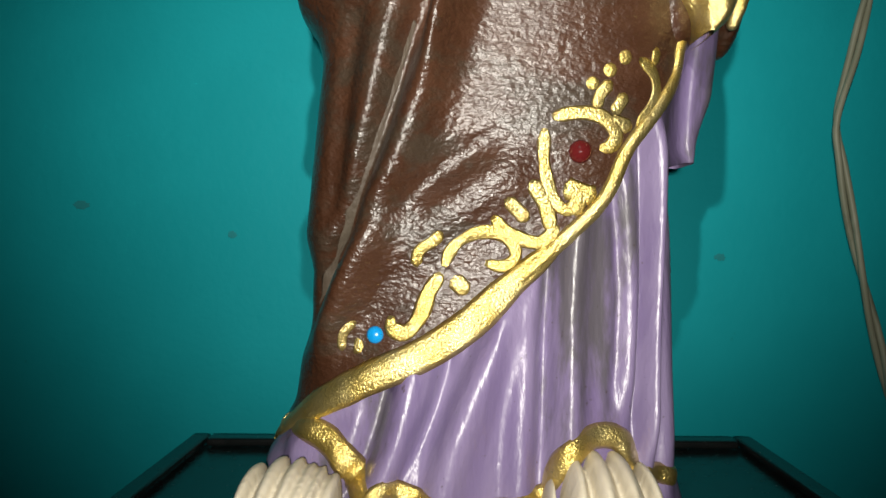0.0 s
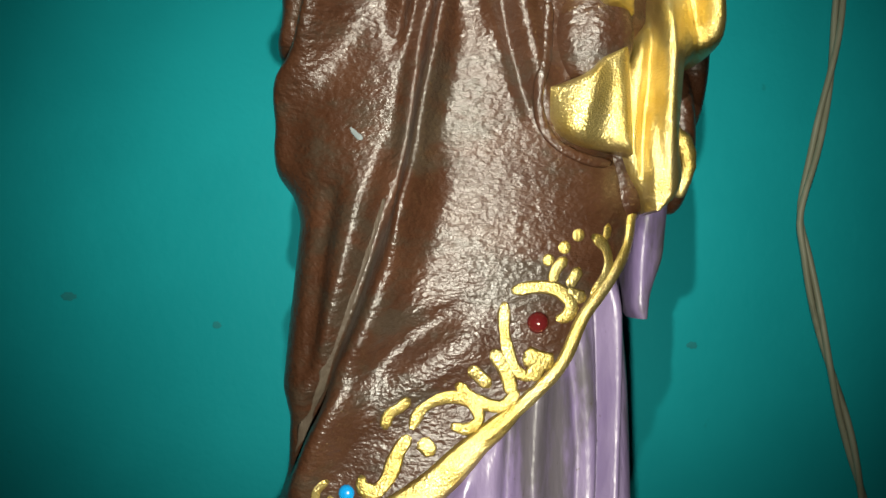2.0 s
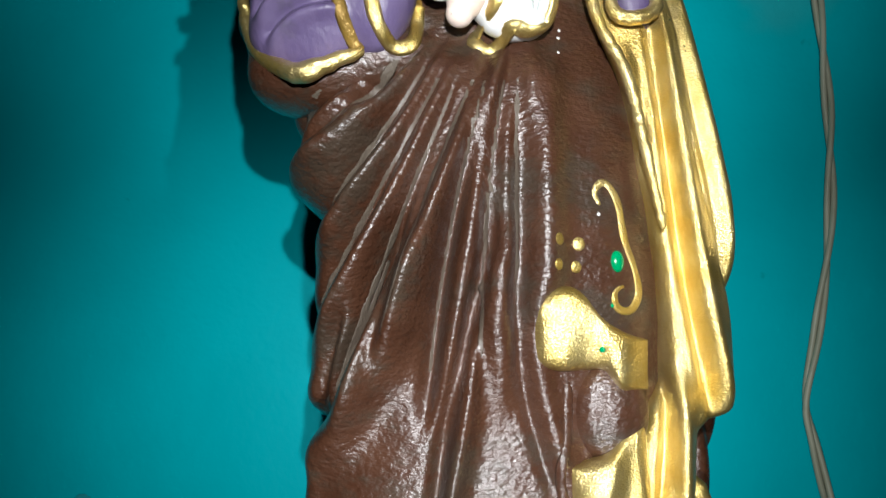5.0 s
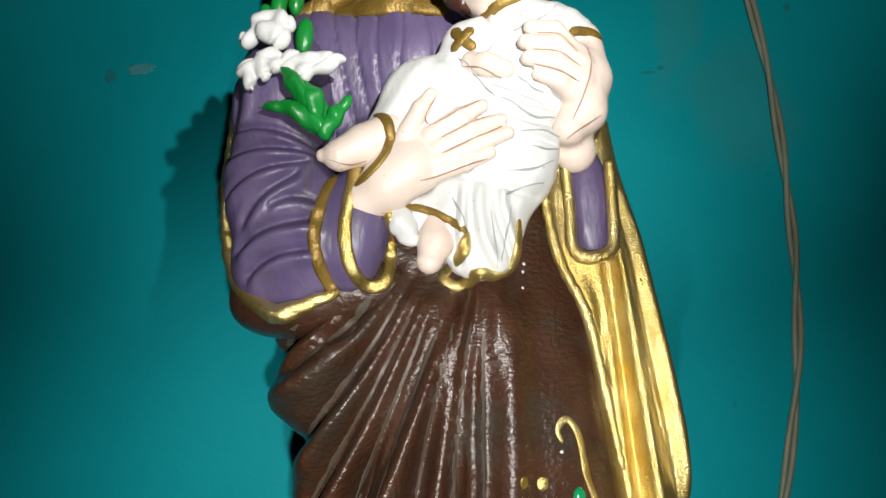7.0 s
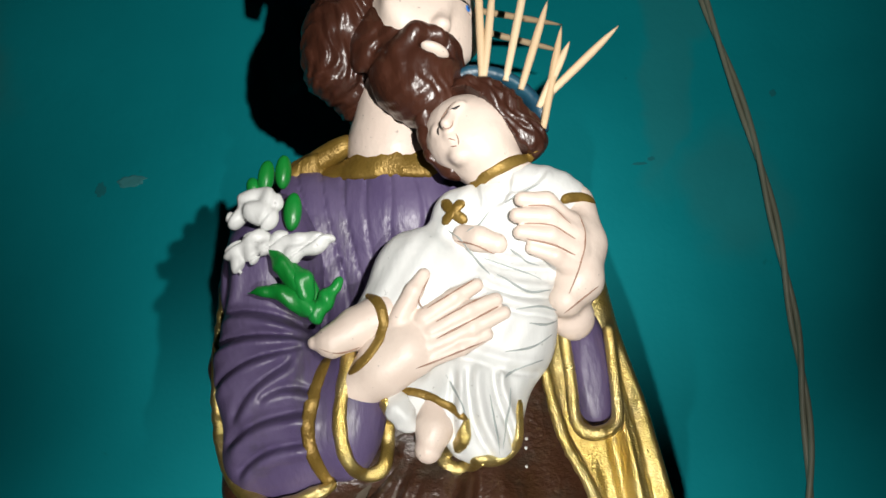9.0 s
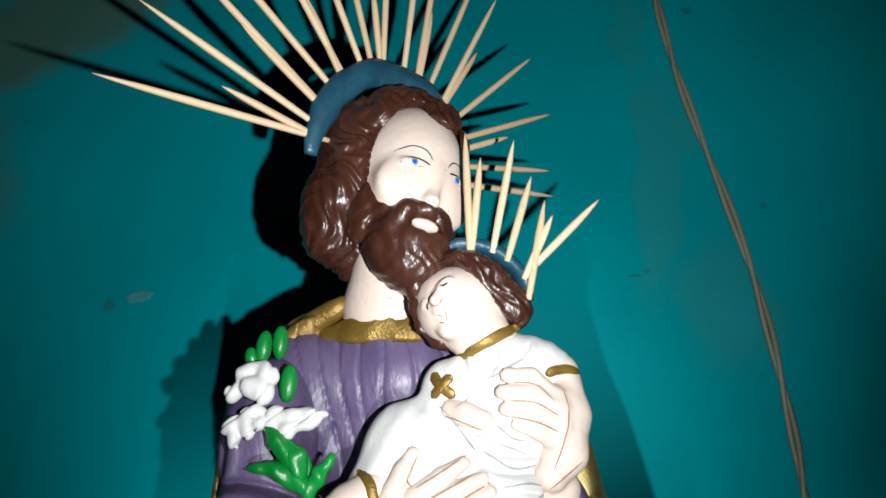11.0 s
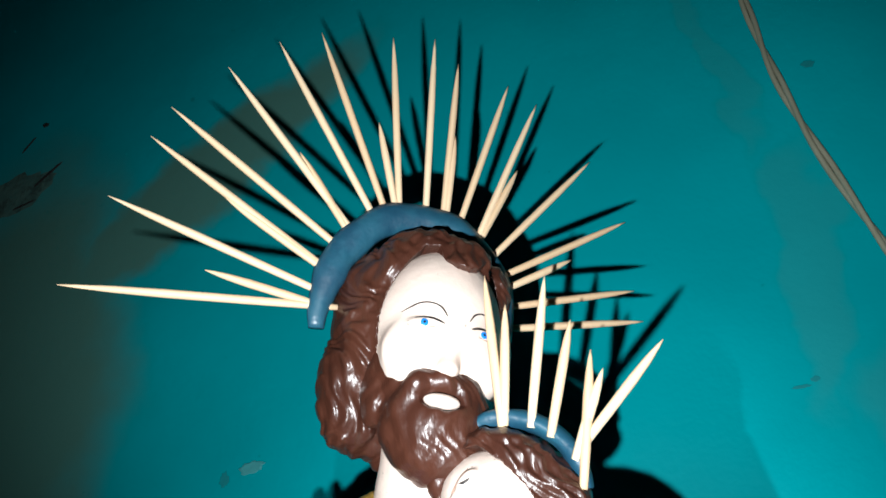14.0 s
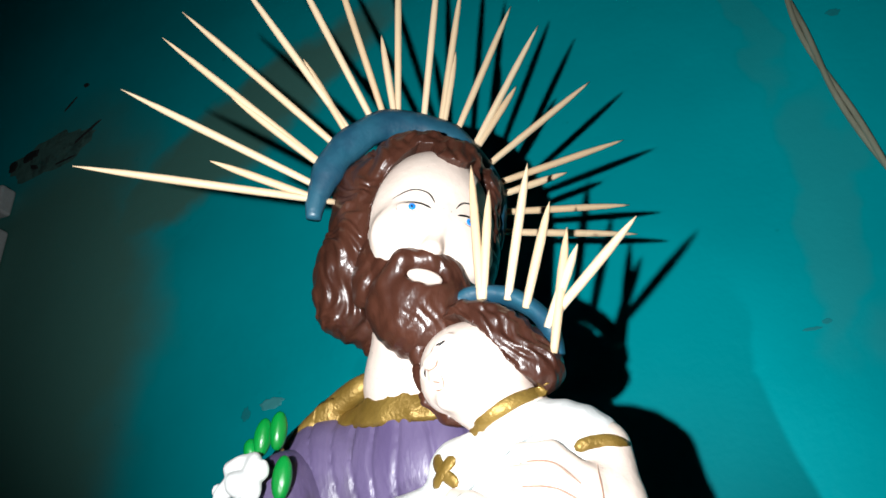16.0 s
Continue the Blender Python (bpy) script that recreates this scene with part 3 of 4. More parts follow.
# chest and shoulders
solid([ell((0.15, 3.85, 6.35), (0.92, 0.50, 1.05), k=0.1), ell((-0.62, 3.72, 6.75), (0.40, 0.42, 0.55), (0, 20, 0), 0.15), ell((0.86, 3.85, 6.6), (0.34, 0.36, 0.50), (0, -15, 0), 0.15), ell((-0.52, 3.66, 6.98), (0.42, 0.32, 0.32), (0, 20, 0), 0.15),
       ell((0.05, 3.66, 7.26), (0.44, 0.36, 0.18), k=0.12), ell((0.05, 3.60, 6.93), (0.55, 0.35, 0.40), k=0.15)], 0.016, PURPLE, lambda x, y, z: -0.017 * np.exp(-(np.sin(17 * (x - 0.14 * (7.5 - z)) + 1.9 * np.sin(4.3 * x + 1) + 0.8 * np.sin(5 * z + 6 * x)) / 0.24) ** 2) * np.clip((3.9 - y) * 3, 0, 1))
sleeve_folds = ridges([(-0.48, 6.08, -1.02, 6.22, 0.045, 0.045), (-0.48, 6.05, -1.05, 6.02, 0.04, 0.045), (-0.50, 6.02, -1.02, 5.80, 0.04, 0.04), (-0.55, 5.98, -0.85, 5.62, 0.045, 0.035),
                       (-0.50, 5.66, -0.95, 5.46, 0.045, 0.04), (-0.50, 5.50, -0.88, 5.32, 0.04, 0.035), (-0.46, 5.75, -0.75, 5.72, 0.035, 0.025), (-0.95, 6.75, -1.0, 6.3, 0.05, 0.03)])
# the sleeve, its fold lines and wide cuff
solid([ell((-0.78, 3.42, 6.55), (0.32, 0.40, 0.55), (0, 6, 0), 0.1), ell((-0.76, 3.27, 5.95), (0.34, 0.36, 0.45), k=0.12), ell((-0.58, 3.18, 5.66), (0.42, 0.27, 0.36), (0, 8, 0), 0.1), ell((-0.28, 3.12, 5.70), (0.20, 0.22, 0.40), (0, 8, 0), 0.08), ell((-0.70, 3.22, 5.46), (0.34, 0.20, 0.26), (0, 6, 0), 0.1),
       rod((-0.24, 2.80, 5.62), (-0.16, 2.85, 5.42), 0.07, 0.05, 0.05, True)], 0.012, PURPLE, lambda x, y, z: sleeve_folds(x, z) * np.clip((3.5 - y) * 3, 0, 1))
# the mantle over the shoulder, its golden edge turned out
solid(cord([(-0.30, 3.72, 7.42), (-0.58, 3.74, 7.30), (-0.82, 3.70, 7.10), (-0.96, 3.62, 6.85), (-1.02, 3.55, 6.5)], [0.10, 0.14, 0.16, 0.14, 0.10], 0.05), 0.016, BROWN)
solid(cord([(-0.32, 3.50, 7.45), (-0.50, 3.54, 7.36), (-0.68, 3.52, 7.24), (-0.80, 3.46, 7.10)], [0.07, 0.075, 0.06, 0.04], 0.03), 0.011, OCHRE)
# brown mantle edge round the sleeve
solid(chain([(-0.72, 3.72, 7.25), (-0.98, 3.55, 6.9), (-1.05, 3.48, 6.5), (-1.10, 3.45, 6.0), (-1.04, 3.40, 5.6), (-0.90, 3.34, 5.33), (-0.60, 3.34, 5.24), (-0.35, 3.30, 5.30)], [0.10, 0.10, 0.09, 0.09, 0.10, 0.15, 0.15, 0.12], 0.1)
      + [ell((-0.68, 3.45, 5.28), (0.40, 0.35, 0.22), (0, -5, 0), 0.1), ell((-0.30, 3.40, 5.35), (0.45, 0.30, 0.22), k=0.1)], 0.016, BROWN)
solid(cord([(-0.98, 3.48, 6.98), (-1.06, 3.42, 6.6), (-1.11, 3.38, 6.2), (-1.12, 3.35, 5.85), (-1.06, 3.28, 5.52), (-0.96, 3.20, 5.34), (-0.80, 3.10, 5.21), (-0.70, 3.06, 5.18), (-0.56, 3.05, 5.23), (-0.40, 3.06, 5.29)],
            [0.03, 0.035, 0.035, 0.035, 0.04, 0.045, 0.055, 0.06, 0.045, 0.03]), 0.010, GOLD, lambda x, y, z: 0.004 * np.sin(37 * z + 29 * x + 3 * np.sin(11 * z)))

# the free cuff and wrist
solid([ell((1.13, 3.28, 5.82), (0.15, 0.15, 0.42), (0, -3, 0)), rod((1.12, 3.06, 5.95), (1.11, 3.08, 5.6), 0.05, 0.05, 0.06, True)], 0.012, PURPLE)
solid(cord([(0.98, 3.16, 6.02), (0.99, 3.14, 5.75), (0.985, 3.12, 5.56), (1.03, 3.10, 5.48), (1.12, 3.09, 5.47), (1.21, 3.11, 5.51), (1.24, 3.12, 5.62), (1.25, 3.16, 6.05)], [0.035, 0.035, 0.035, 0.04, 0.04, 0.04, 0.035, 0.035]), 0.010, GOLD)
solid(cord([(0.84, 3.22, 6.1), (0.84, 3.15, 5.87), (0.90, 3.10, 5.47), (1.03, 3.05, 5.14), (1.10, 3.02, 4.72), (1.16, 2.99, 4.3)], [0.03, 0.03, 0.03, 0.03, 0.028, 0.02]), 0.011, GOLD, lambda x, y, z: 0.003 * np.sin(41 * z + 3 * np.sin(13 * z)))

dress_folds = ridges([(0.55, 6.55, 0.95, 6.42, 0.03, 0.025), (0.50, 6.42, 0.92, 6.28, 0.035, 0.03), (0.60, 6.30, 0.90, 6.12, 0.03, 0.022), (0.42, 5.86, 0.55, 5.40, 0.035, 0.035), (0.30, 5.85, 0.40, 5.45, 0.03, 0.03),
                      (0.62, 5.85, 0.60, 5.45, 0.03, 0.035), (0.30, 5.95, 0.80, 5.92, 0.035, 0.02), (0.95, 7.0, 0.70, 6.82, 0.025, 0.014), (0.62, 6.98, 0.50, 6.78, 0.02, 0.014), (0.78, 7.0, 0.62, 6.80, 0.02, 0.012)])
# the child's white dress
solid([ell((0.19, 3.10, 6.35), (0.34, 0.27, 0.38), (0, -15, 0), 0.1), ell((-0.05, 3.06, 6.18), (0.20, 0.20, 0.22), (0, 30, 0), 0.1), ell((0.58, 3.10, 6.15), (0.36, 0.26, 0.45), k=0.1), ell((0.74, 3.12, 6.60), (0.40, 0.25, 0.32), k=0.1),
       ell((0.86, 3.14, 6.88), (0.36, 0.24, 0.22), (0, 8, 0), 0.1), ell((0.46, 3.10, 6.78), (0.22, 0.20, 0.19), k=0.1), ell((0.42, 3.08, 5.75), (0.30, 0.20, 0.35), k=0.1), ell((0.45, 3.06, 5.48), (0.20, 0.15, 0.14), k=0.06), ell((0.14, 3.10, 5.72), (0.22, 0.14, 0.14), (0, 30, 0), 0.06),
       rod((0.37, 2.80, 6.64), (0.57, 2.78, 6.34), 0.04, 0.02, 0.04, True), rod((0.62, 2.82, 6.50), (0.86, 2.84, 6.42), 0.03, 0.02, 0.05, True), rod((0.60, 2.80, 6.0), (0.80, 2.86, 6.15), 0.02, 0.02, 0.05, True),
       rod((0.28, 2.84, 5.85), (0.42, 2.86, 5.62), 0.025, 0.02, 0.05, True), rod((0.60, 2.85, 5.85), (0.54, 2.88, 5.45), 0.03, 0.03, 0.05, True), rod((0.44, 2.85, 5.65), (0.42, 2.88, 5.35), 0.02, 0.02, 0.04, True)],
      0.012, WHITE, lambda x, y, z: dress_folds(x, z) * np.clip((3.25 - y) * 4, 0, 1) + 0.003 * np.sin(45 * x - 30 * z))
solid(chain([(-0.05, 3.02, 5.74), (0.0, 3.0, 5.66), (0.04, 3.0, 5.58)], [0.07, 0.08, 0.05]), 0.014, WHITE, lambda x, y, z: 0.012 * np.sin(40 * x) * np.sin(45 * z))

robes = tree()
# hands, feet, neck and the child's limbs
solid([ell((0.06, 2.92, 6.03), (0.27, 0.10, 0.19), (0, -24, 0), 0.06), *chain([(-0.25, 3.02, 5.80), (-0.08, 2.96, 5.90), (0.05, 2.92, 5.98)], [0.13, 0.14, 0.14], 0.08),
       *chain([(0.02, 2.88, 6.16), (0.11, 2.83, 6.30), (0.17, 2.84, 6.39)], [0.065, 0.052, 0.040]), *chain([(0.16, 2.86, 6.15), (0.33, 2.83, 6.25), (0.46, 2.84, 6.315)], [0.06, 0.052, 0.04], 0.03),
       *chain([(0.20, 2.86, 6.08), (0.40, 2.82, 6.17), (0.56, 2.83, 6.225)], [0.06, 0.052, 0.04], 0.03), *chain([(0.19, 2.87, 6.00), (0.42, 2.83, 6.08), (0.60, 2.83, 6.15)], [0.058, 0.05, 0.038], 0.03), *chain([(0.17, 2.89, 5.93), (0.36, 2.85, 5.98), (0.50, 2.85, 6.04)], [0.05, 0.045, 0.034], 0.03)], 0.009, SKIN)
solid([*chain([(-0.05, 2.98, 6.20), (-0.22, 2.94, 6.13), (-0.36, 2.90, 6.06), (-0.45, 2.90, 6.06)], [0.14, 0.12, 0.09, 0.04], 0.06), *chain([(0.20, 3.04, 5.70), (0.18, 3.0, 5.56), (0.14, 2.96, 5.45)], [0.10, 0.10, 0.075], 0.05)], 0.010, SKIN)
solid([*chain([(1.10, 3.12, 6.82), (1.125, 3.06, 6.56), (1.08, 3.02, 6.34), (0.98, 2.98, 6.22)], [0.145, 0.14, 0.13, 0.10], 0.08), ell((1.04, 3.14, 6.14), (0.13, 0.12, 0.14)),
       *chain([(1.02, 2.92, 6.66), (0.90, 2.86, 6.78), (0.76, 2.85, 6.80)], [0.07, 0.058, 0.045], 0.025), *chain([(1.04, 2.90, 6.58), (0.90, 2.84, 6.68), (0.72, 2.83, 6.70)], [0.07, 0.058, 0.045], 0.025),
       *chain([(1.04, 2.90, 6.49), (0.90, 2.84, 6.57), (0.73, 2.83, 6.60)], [0.07, 0.056, 0.042], 0.025), *chain([(1.02, 2.92, 6.40), (0.92, 2.86, 6.46), (0.79, 2.85, 6.51)], [0.065, 0.05, 0.038], 0.025), ell((1.06, 2.98, 6.52), (0.12, 0.12, 0.22))], 0.010, SKIN)
solid(chain([(0.42, 2.95, 6.63), (0.50, 2.89, 6.59), (0.60, 2.87, 6.55)], [0.07, 0.07, 0.06]), 0.012, SKIN)
solid(chain([(0.02, 3.95, 7.10), (0.02, 3.56, 7.42), (0.10, 3.46, 7.9)], [0.30, 0.30, 0.28], 0.1), 0.016, SKIN)
cloth = tree()
for fx, fy in ((-0.70, 2.80), (0.70, 2.90)):
    grooves = ridges([(fx - 0.16 + 0.085 * i, 0.62, fx - 0.30 + 0.10 * i, 0.15, 0.035, 0.045) for i in range(6)])
    solid([ell((fx, fy + 0.1, 0.30), (0.26, 0.36, 0.30), (25, 0, 0)), ell((fx - 0.05, fy - 0.1, 0.20), (0.25, 0.22, 0.18))], 0.011, CREAM, lambda x, y, z: grooves(x, z))

# the head, turned to its left
HEAD = np.array((0.16, 3.36, 8.2))
HR = turn_matrix(0, 0, 36.3) @ turn_matrix(0, 11, 0)
def hd(x, y, z):
    return HEAD + HR @ np.array((x * 1.2, y * 1.16, (z - 8.2) * 1.06))
def hell(c, r, rot=(0, 0, 0), k=0.06, cut=False):
    return ("ell", hd(*c), np.array(r, float) * (1.2, 1.16, 1.06), HR @ turn_matrix(*rot), k, cut)
solid([hell((0, -0.05, 8.34), (0.335, 0.37, 0.52), k=0.05), hell((0, -0.16, 8.10), (0.28, 0.25, 0.30), k=0.1), hell((-0.035, -0.41, 7.98), (0.044, 0.045, 0.034), k=0.05), rod(hd(-0.005, -0.385, 8.24), hd(-0.033, -0.42, 7.985), 0.026, 0.036, 0.06),
       hell((-0.155, -0.355, 8.225), (0.062, 0.035, 0.030), k=0.03), hell((0.155, -0.355, 8.225), (0.062, 0.035, 0.030), k=0.03), hell((-0.17, -0.27, 8.10), (0.13, 0.06, 0.13), k=0.12), hell((0.17, -0.27, 8.10), (0.13, 0.06, 0.13), k=0.12)], 0.009, SKIN)
solid([hell((-0.04, -0.385, 7.82), (0.085, 0.05, 0.037), k=0.02)], 0.007, SKIN)


def curls(amp, f):
    """Wavy locks of uneven size."""
    def g(x, y, z):
        u = x + 0.6 * y + 0.10 * np.sin(5 * z + 2) + 0.04 * np.sin(17 * z + 9 * x)
        v = z + 0.08 * np.sin(7 * x + 3 * y) + 0.05 * np.sin(15 * y + 11 * z)
        a = np.sin(f * u + 2.2 * np.sin(0.37 * f * v)) * np.sin(0.62 * f * v + 1.7 * np.sin(0.5 * f * u + 1))
        b = np.sin(2.3 * f * (u + 0.5 * v) + 2 * np.sin(0.8 * f * v))
        return amp * (a + 0.45 * b)
    return g


# hair and beard grow round the outline of the bare face
FACE = [(-0.385, 0.02), (-0.392, 0.12), (-0.373, 0.25), (-0.332, 0.38), (-0.26, 0.51), (-0.19, 0.60), (-0.105, 0.61), (-0.075, 0.48), (-0.01, 0.43), (0.06, 0.425), (0.12, 0.45), (0.18, 0.54), (0.26, 0.50),
        (0.33, 0.32), (0.37, 0.10), (0.34, -0.05), (0.27, -0.16), (0.21, -0.235), (0.14, -0.215), (0.07, -0.20), (0.0, -0.215), (-0.10, -0.20), (-0.165, -0.225), (-0.245, -0.24), (-0.29, -0.205), (-0.35, -0.10)]


def bare_face(locks):
    def g(x, y, z):
        q = (np.stack((x, y, z), -1) - HEAD) @ HR
        inside = inset(FACE, q[..., 0], q[..., 2])
        return np.where((q[..., 1] < 0.1) & (inside > -0.05), np.where(inside > 0, -0.13, 0.4 * locks(x, y, z)), locks(x, y, z))
    return g


solid([hell((0, -0.04, 8.34), (0.352, 0.375, 0.535), k=0.04), hell((0, 0.16, 8.50), (0.41, 0.38, 0.48), k=0.1), hell((-0.05, -0.02, 8.80), (0.30, 0.28, 0.20), k=0.1), hell((0.07, -0.295, 8.735), (0.12, 0.085, 0.115), (0, 15, 0), k=0.05), hell((0.045, -0.355, 8.625), (0.10, 0.06, 0.10), (0, 10, 0), k=0.05), hell((-0.24, -0.14, 8.68), (0.12, 0.12, 0.18), (0, 35, 0), 0.06), hell((0.24, -0.14, 8.68), (0.12, 0.12, 0.17), (0, -30, 0), 0.06),
       hell((-0.35, 0.06, 8.42), (0.12, 0.20, 0.42), k=0.08), hell((-0.40, 0.12, 8.56), (0.12, 0.16, 0.24), k=0.08), hell((-0.36, 0.23, 8.07), (0.155, 0.22, 0.34), (0, -6, 0), 0.1), hell((-0.29, 0.24, 7.87), (0.14, 0.19, 0.19), k=0.1), hell((0.34, 0.08, 8.30), (0.10, 0.22, 0.46), k=0.08), hell((0.33, 0.14, 7.95), (0.12, 0.20, 0.26), k=0.08), hell((0, 0.30, 8.1), (0.36, 0.25, 0.5), k=0.1)],
      0.009, HAIR, bare_face(curls(0.012, 29)))
solid([hell((0, -0.14, 8.09), (0.302, 0.262, 0.32), k=0.08), hell((-0.265, -0.01, 8.02), (0.065, 0.14, 0.26), k=0.06), hell((0.265, -0.01, 8.02), (0.065, 0.14, 0.26), k=0.06), hell((0.01, -0.17, 7.75), (0.265, 0.265, 0.25), k=0.08), hell((0.03, -0.22, 7.60), (0.19, 0.18, 0.16), k=0.08),
       *[rod(hd(-0.03, -0.385, 7.935), hd(-0.03 + s * 0.12, -0.355, 7.91), 0.05, 0.05, 0.04) for s in (-1, 1)], *[rod(hd(-0.03 + s * 0.12, -0.355, 7.91), hd(s * 0.19, -0.28, 7.80), 0.05, 0.055, 0.06) for s in (-1, 1)],
       hell((-0.04, -0.42, 7.82), (0.10, 0.10, 0.045), k=0.03, cut=True)], 0.009, HAIR, bare_face(curls(0.006, 26)))

# the child's head, resting at the beard
CHILD_FACE = [(0.306, 7.483), (0.366, 7.535), (0.43, 7.555), (0.495, 7.55), (0.60, 7.458), (0.70, 7.33), (0.733, 7.26), (0.813, 7.178), (0.88, 7.125), (0.80, 6.95), (0.45, 6.9), (0.437, 7.036), (0.386, 7.08), (0.305, 7.18), (0.255, 7.279), (0.252, 7.362)]


def bare_child_face(locks):
    def g(x, y, z):
        return np.where((y < 3.16) & (inset(CHILD_FACE, x, z) > 0), -0.14, locks(x, y, z))
    return g


solid([ell((0.52, 3.10, 7.30), (0.30, 0.26, 0.26), (0, 20, 0), 0.06), ell((0.43, 3.02, 7.19), (0.17, 0.17, 0.13), (0, 20, 0), 0.08), rod((0.395, 2.86, 7.36), (0.355, 2.835, 7.285), 0.022, 0.034, 0.04), ell((0.55, 2.93, 7.18), (0.13, 0.09, 0.12), k=0.08), ell((0.375, 2.87, 7.20), (0.040, 0.03, 0.018), (0, 35, 0), 0.02), ell((0.395, 2.88, 7.165), (0.035, 0.03, 0.016), (0, 35, 0), 0.02),
       ell((0.44, 2.89, 7.10), (0.07, 0.06, 0.05), k=0.05), ell((0.43, 2.865, 7.40), (0.055, 0.03, 0.03), (0, -35, 0), 0.03), ell((0.30, 2.94, 7.28), (0.03, 0.03, 0.035), k=0.03), *chain([(0.58, 3.06, 7.14), (0.74, 3.14, 6.98)], [0.19, 0.19])], 0.008, SKIN)
solid([ell((0.52, 3.12, 7.31), (0.315, 0.26, 0.28), (0, 20, 0), 0.05), ell((0.60, 3.16, 7.40), (0.33, 0.27, 0.25), (0, 25, 0), 0.08), ell((0.80, 3.08, 7.34), (0.13, 0.17, 0.20), (0, -38, 0), 0.06), ell((0.87, 3.08, 7.23), (0.11, 0.14, 0.11), (0, -30, 0), 0.06), ell((0.62, 2.98, 7.52), (0.20, 0.12, 0.11), (0, 25, 0), 0.06),
       *cord([(0.36, 3.04, 7.60), (0.265, 3.05, 7.50), (0.24, 3.06, 7.34), (0.28, 3.06, 7.17), (0.35, 3.05, 7.08), (0.41, 3.05, 7.05)], [0.07, 0.06, 0.04, 0.04, 0.04, 0.03], 0.04)], 0.009, HAIR, bare_child_face(curls(0.011, 30)))

# collar and the lily branch at the shoulder
solid(chain([(-0.66, 3.62, 7.36), (-0.45, 3.56, 7.42), (-0.30, 3.5, 7.48)], [0.05, 0.06, 0.05]), 0.012, OCHRE)
stroke(cloth, [(-0.62, 7.31), (-0.50, 7.29), (-0.36, 7.27), (-0.15, 7.245), (0.10, 7.23), (0.33, 7.22)], 0.105, OCHRE, 0.22, taper=0.2)


lily = tagged(new("lily_branch"), "white moulded lily branch with glossy green leaves and buds", "flower")
lily.location = W((-0.46, 2.96, 6.2))


def lily_part(name, prims, mat, relief=None):
    k = len(SV)
    solid(prims, 0.009, 0, relief)
    return take(k, name, mat, lily, tuple(lily.location))


def ruffles(x, y, z):
    """Rolled petal rims and the creases between them."""
    a = np.sin(26 * x + 2 * np.sin(9 * z))
    return 0.010 * a * np.sin(19 * z + 2 * np.sin(13 * x)) - 0.014 * np.exp(-(np.sin(13 * x - 10 * z + 1.2 * np.sin(9 * z)) / 0.16) ** 2)


for petals in ([((-0.80, 3.0, 6.95), (0.11, 0.06, 0.06), -15), ((-0.70, 2.98, 6.92), (0.08, 0.06, 0.075), 25), ((-0.90, 3.0, 6.83), (0.075, 0.05, 0.055), -45), ((-0.78, 2.95, 6.84), (0.08, 0.06, 0.075), 0), ((-0.71, 2.95, 6.80), (0.06, 0.06, 0.08), 15)],
               [((-0.90, 2.98, 6.63), (0.09, 0.05, 0.05), -30), ((-0.89, 2.97, 6.55), (0.045, 0.05, 0.065), 10), ((-0.78, 2.95, 6.69), (0.09, 0.06, 0.055), -10), ((-0.81, 2.95, 6.60), (0.05, 0.05, 0.07), 0), ((-0.74, 2.94, 6.63), (0.06, 0.05, 0.05), 20)],
               [((-0.63, 2.95, 6.66), (0.08, 0.06, 0.065), 20), ((-0.51, 2.93, 6.67), (0.09, 0.05, 0.04), -5), ((-0.40, 2.92, 6.66), (0.09, 0.05, 0.032), 10), ((-0.46, 2.92, 6.60), (0.10, 0.05, 0.042), -12), ((-0.57, 2.93, 6.57), (0.055, 0.05, 0.055), 0), ((-0.67, 2.94, 6.60), (0.05, 0.05, 0.06), -10)]):
    lily_part("flower", [ell(c, r, (0, a, 0), 0.025) for c, r, a in petals], M_WHITE, ruffles)
for c, r, a in (((-0.76, 3.12, 7.12), (0.05, 0.05, 0.11), 8), ((-0.65, 3.10, 7.14), (0.05, 0.05, 0.11), 4), ((-0.84, 3.14, 7.06), (0.045, 0.05, 0.07), -10), ((-0.59, 3.06, 6.87), (0.055, 0.05, 0.12), 6)):
    lily_part("bud", [ell(c, r, (0, a, 0))], M_GREEN)
for prims in ([ell((-0.53, 2.97, 6.36), (0.095, 0.05, 0.17), (0, -25, 0), 0.04), *chain([(-0.54, 2.94, 6.40), (-0.63, 2.92, 6.52), (-0.69, 2.92, 6.60)], [0.07, 0.055, 0.022])],
              chain([(-0.48, 2.95, 6.26), (-0.62, 2.93, 6.35), (-0.72, 2.93, 6.375), (-0.83, 2.95, 6.37)], [0.06, 0.055, 0.035, 0.008]),
              chain([(-0.45, 2.95, 6.22), (-0.38, 2.92, 6.31), (-0.30, 2.92, 6.41)], [0.05, 0.05, 0.02]),
              chain([(-0.50, 2.93, 6.34), (-0.51, 2.91, 6.42), (-0.56, 2.92, 6.50)], [0.06, 0.055, 0.03])):
    lily_part("leaf", prims, M_GREEN, lambda x, y, z: 0.006 * np.sin(55 * (x + 0.5 * z)))

# dark block under the feet
def base_block():
    bm = box_bm(-1.12, 1.38, 2.45, 4.9, -0.39, 0.08, 0.06)
    gather([tuple(v.co) for v in bm.verts], [tuple(v.index for v in f.verts) if len(f.verts) == 4 else tuple(v.index for v in f.verts) + (f.verts[0].index,) for f in bm.faces if len(f.verts) in (3, 4)], BASE)
    bm.free()


base_block()

# painted trims, scrolls, faces and beads
bvh = tree()
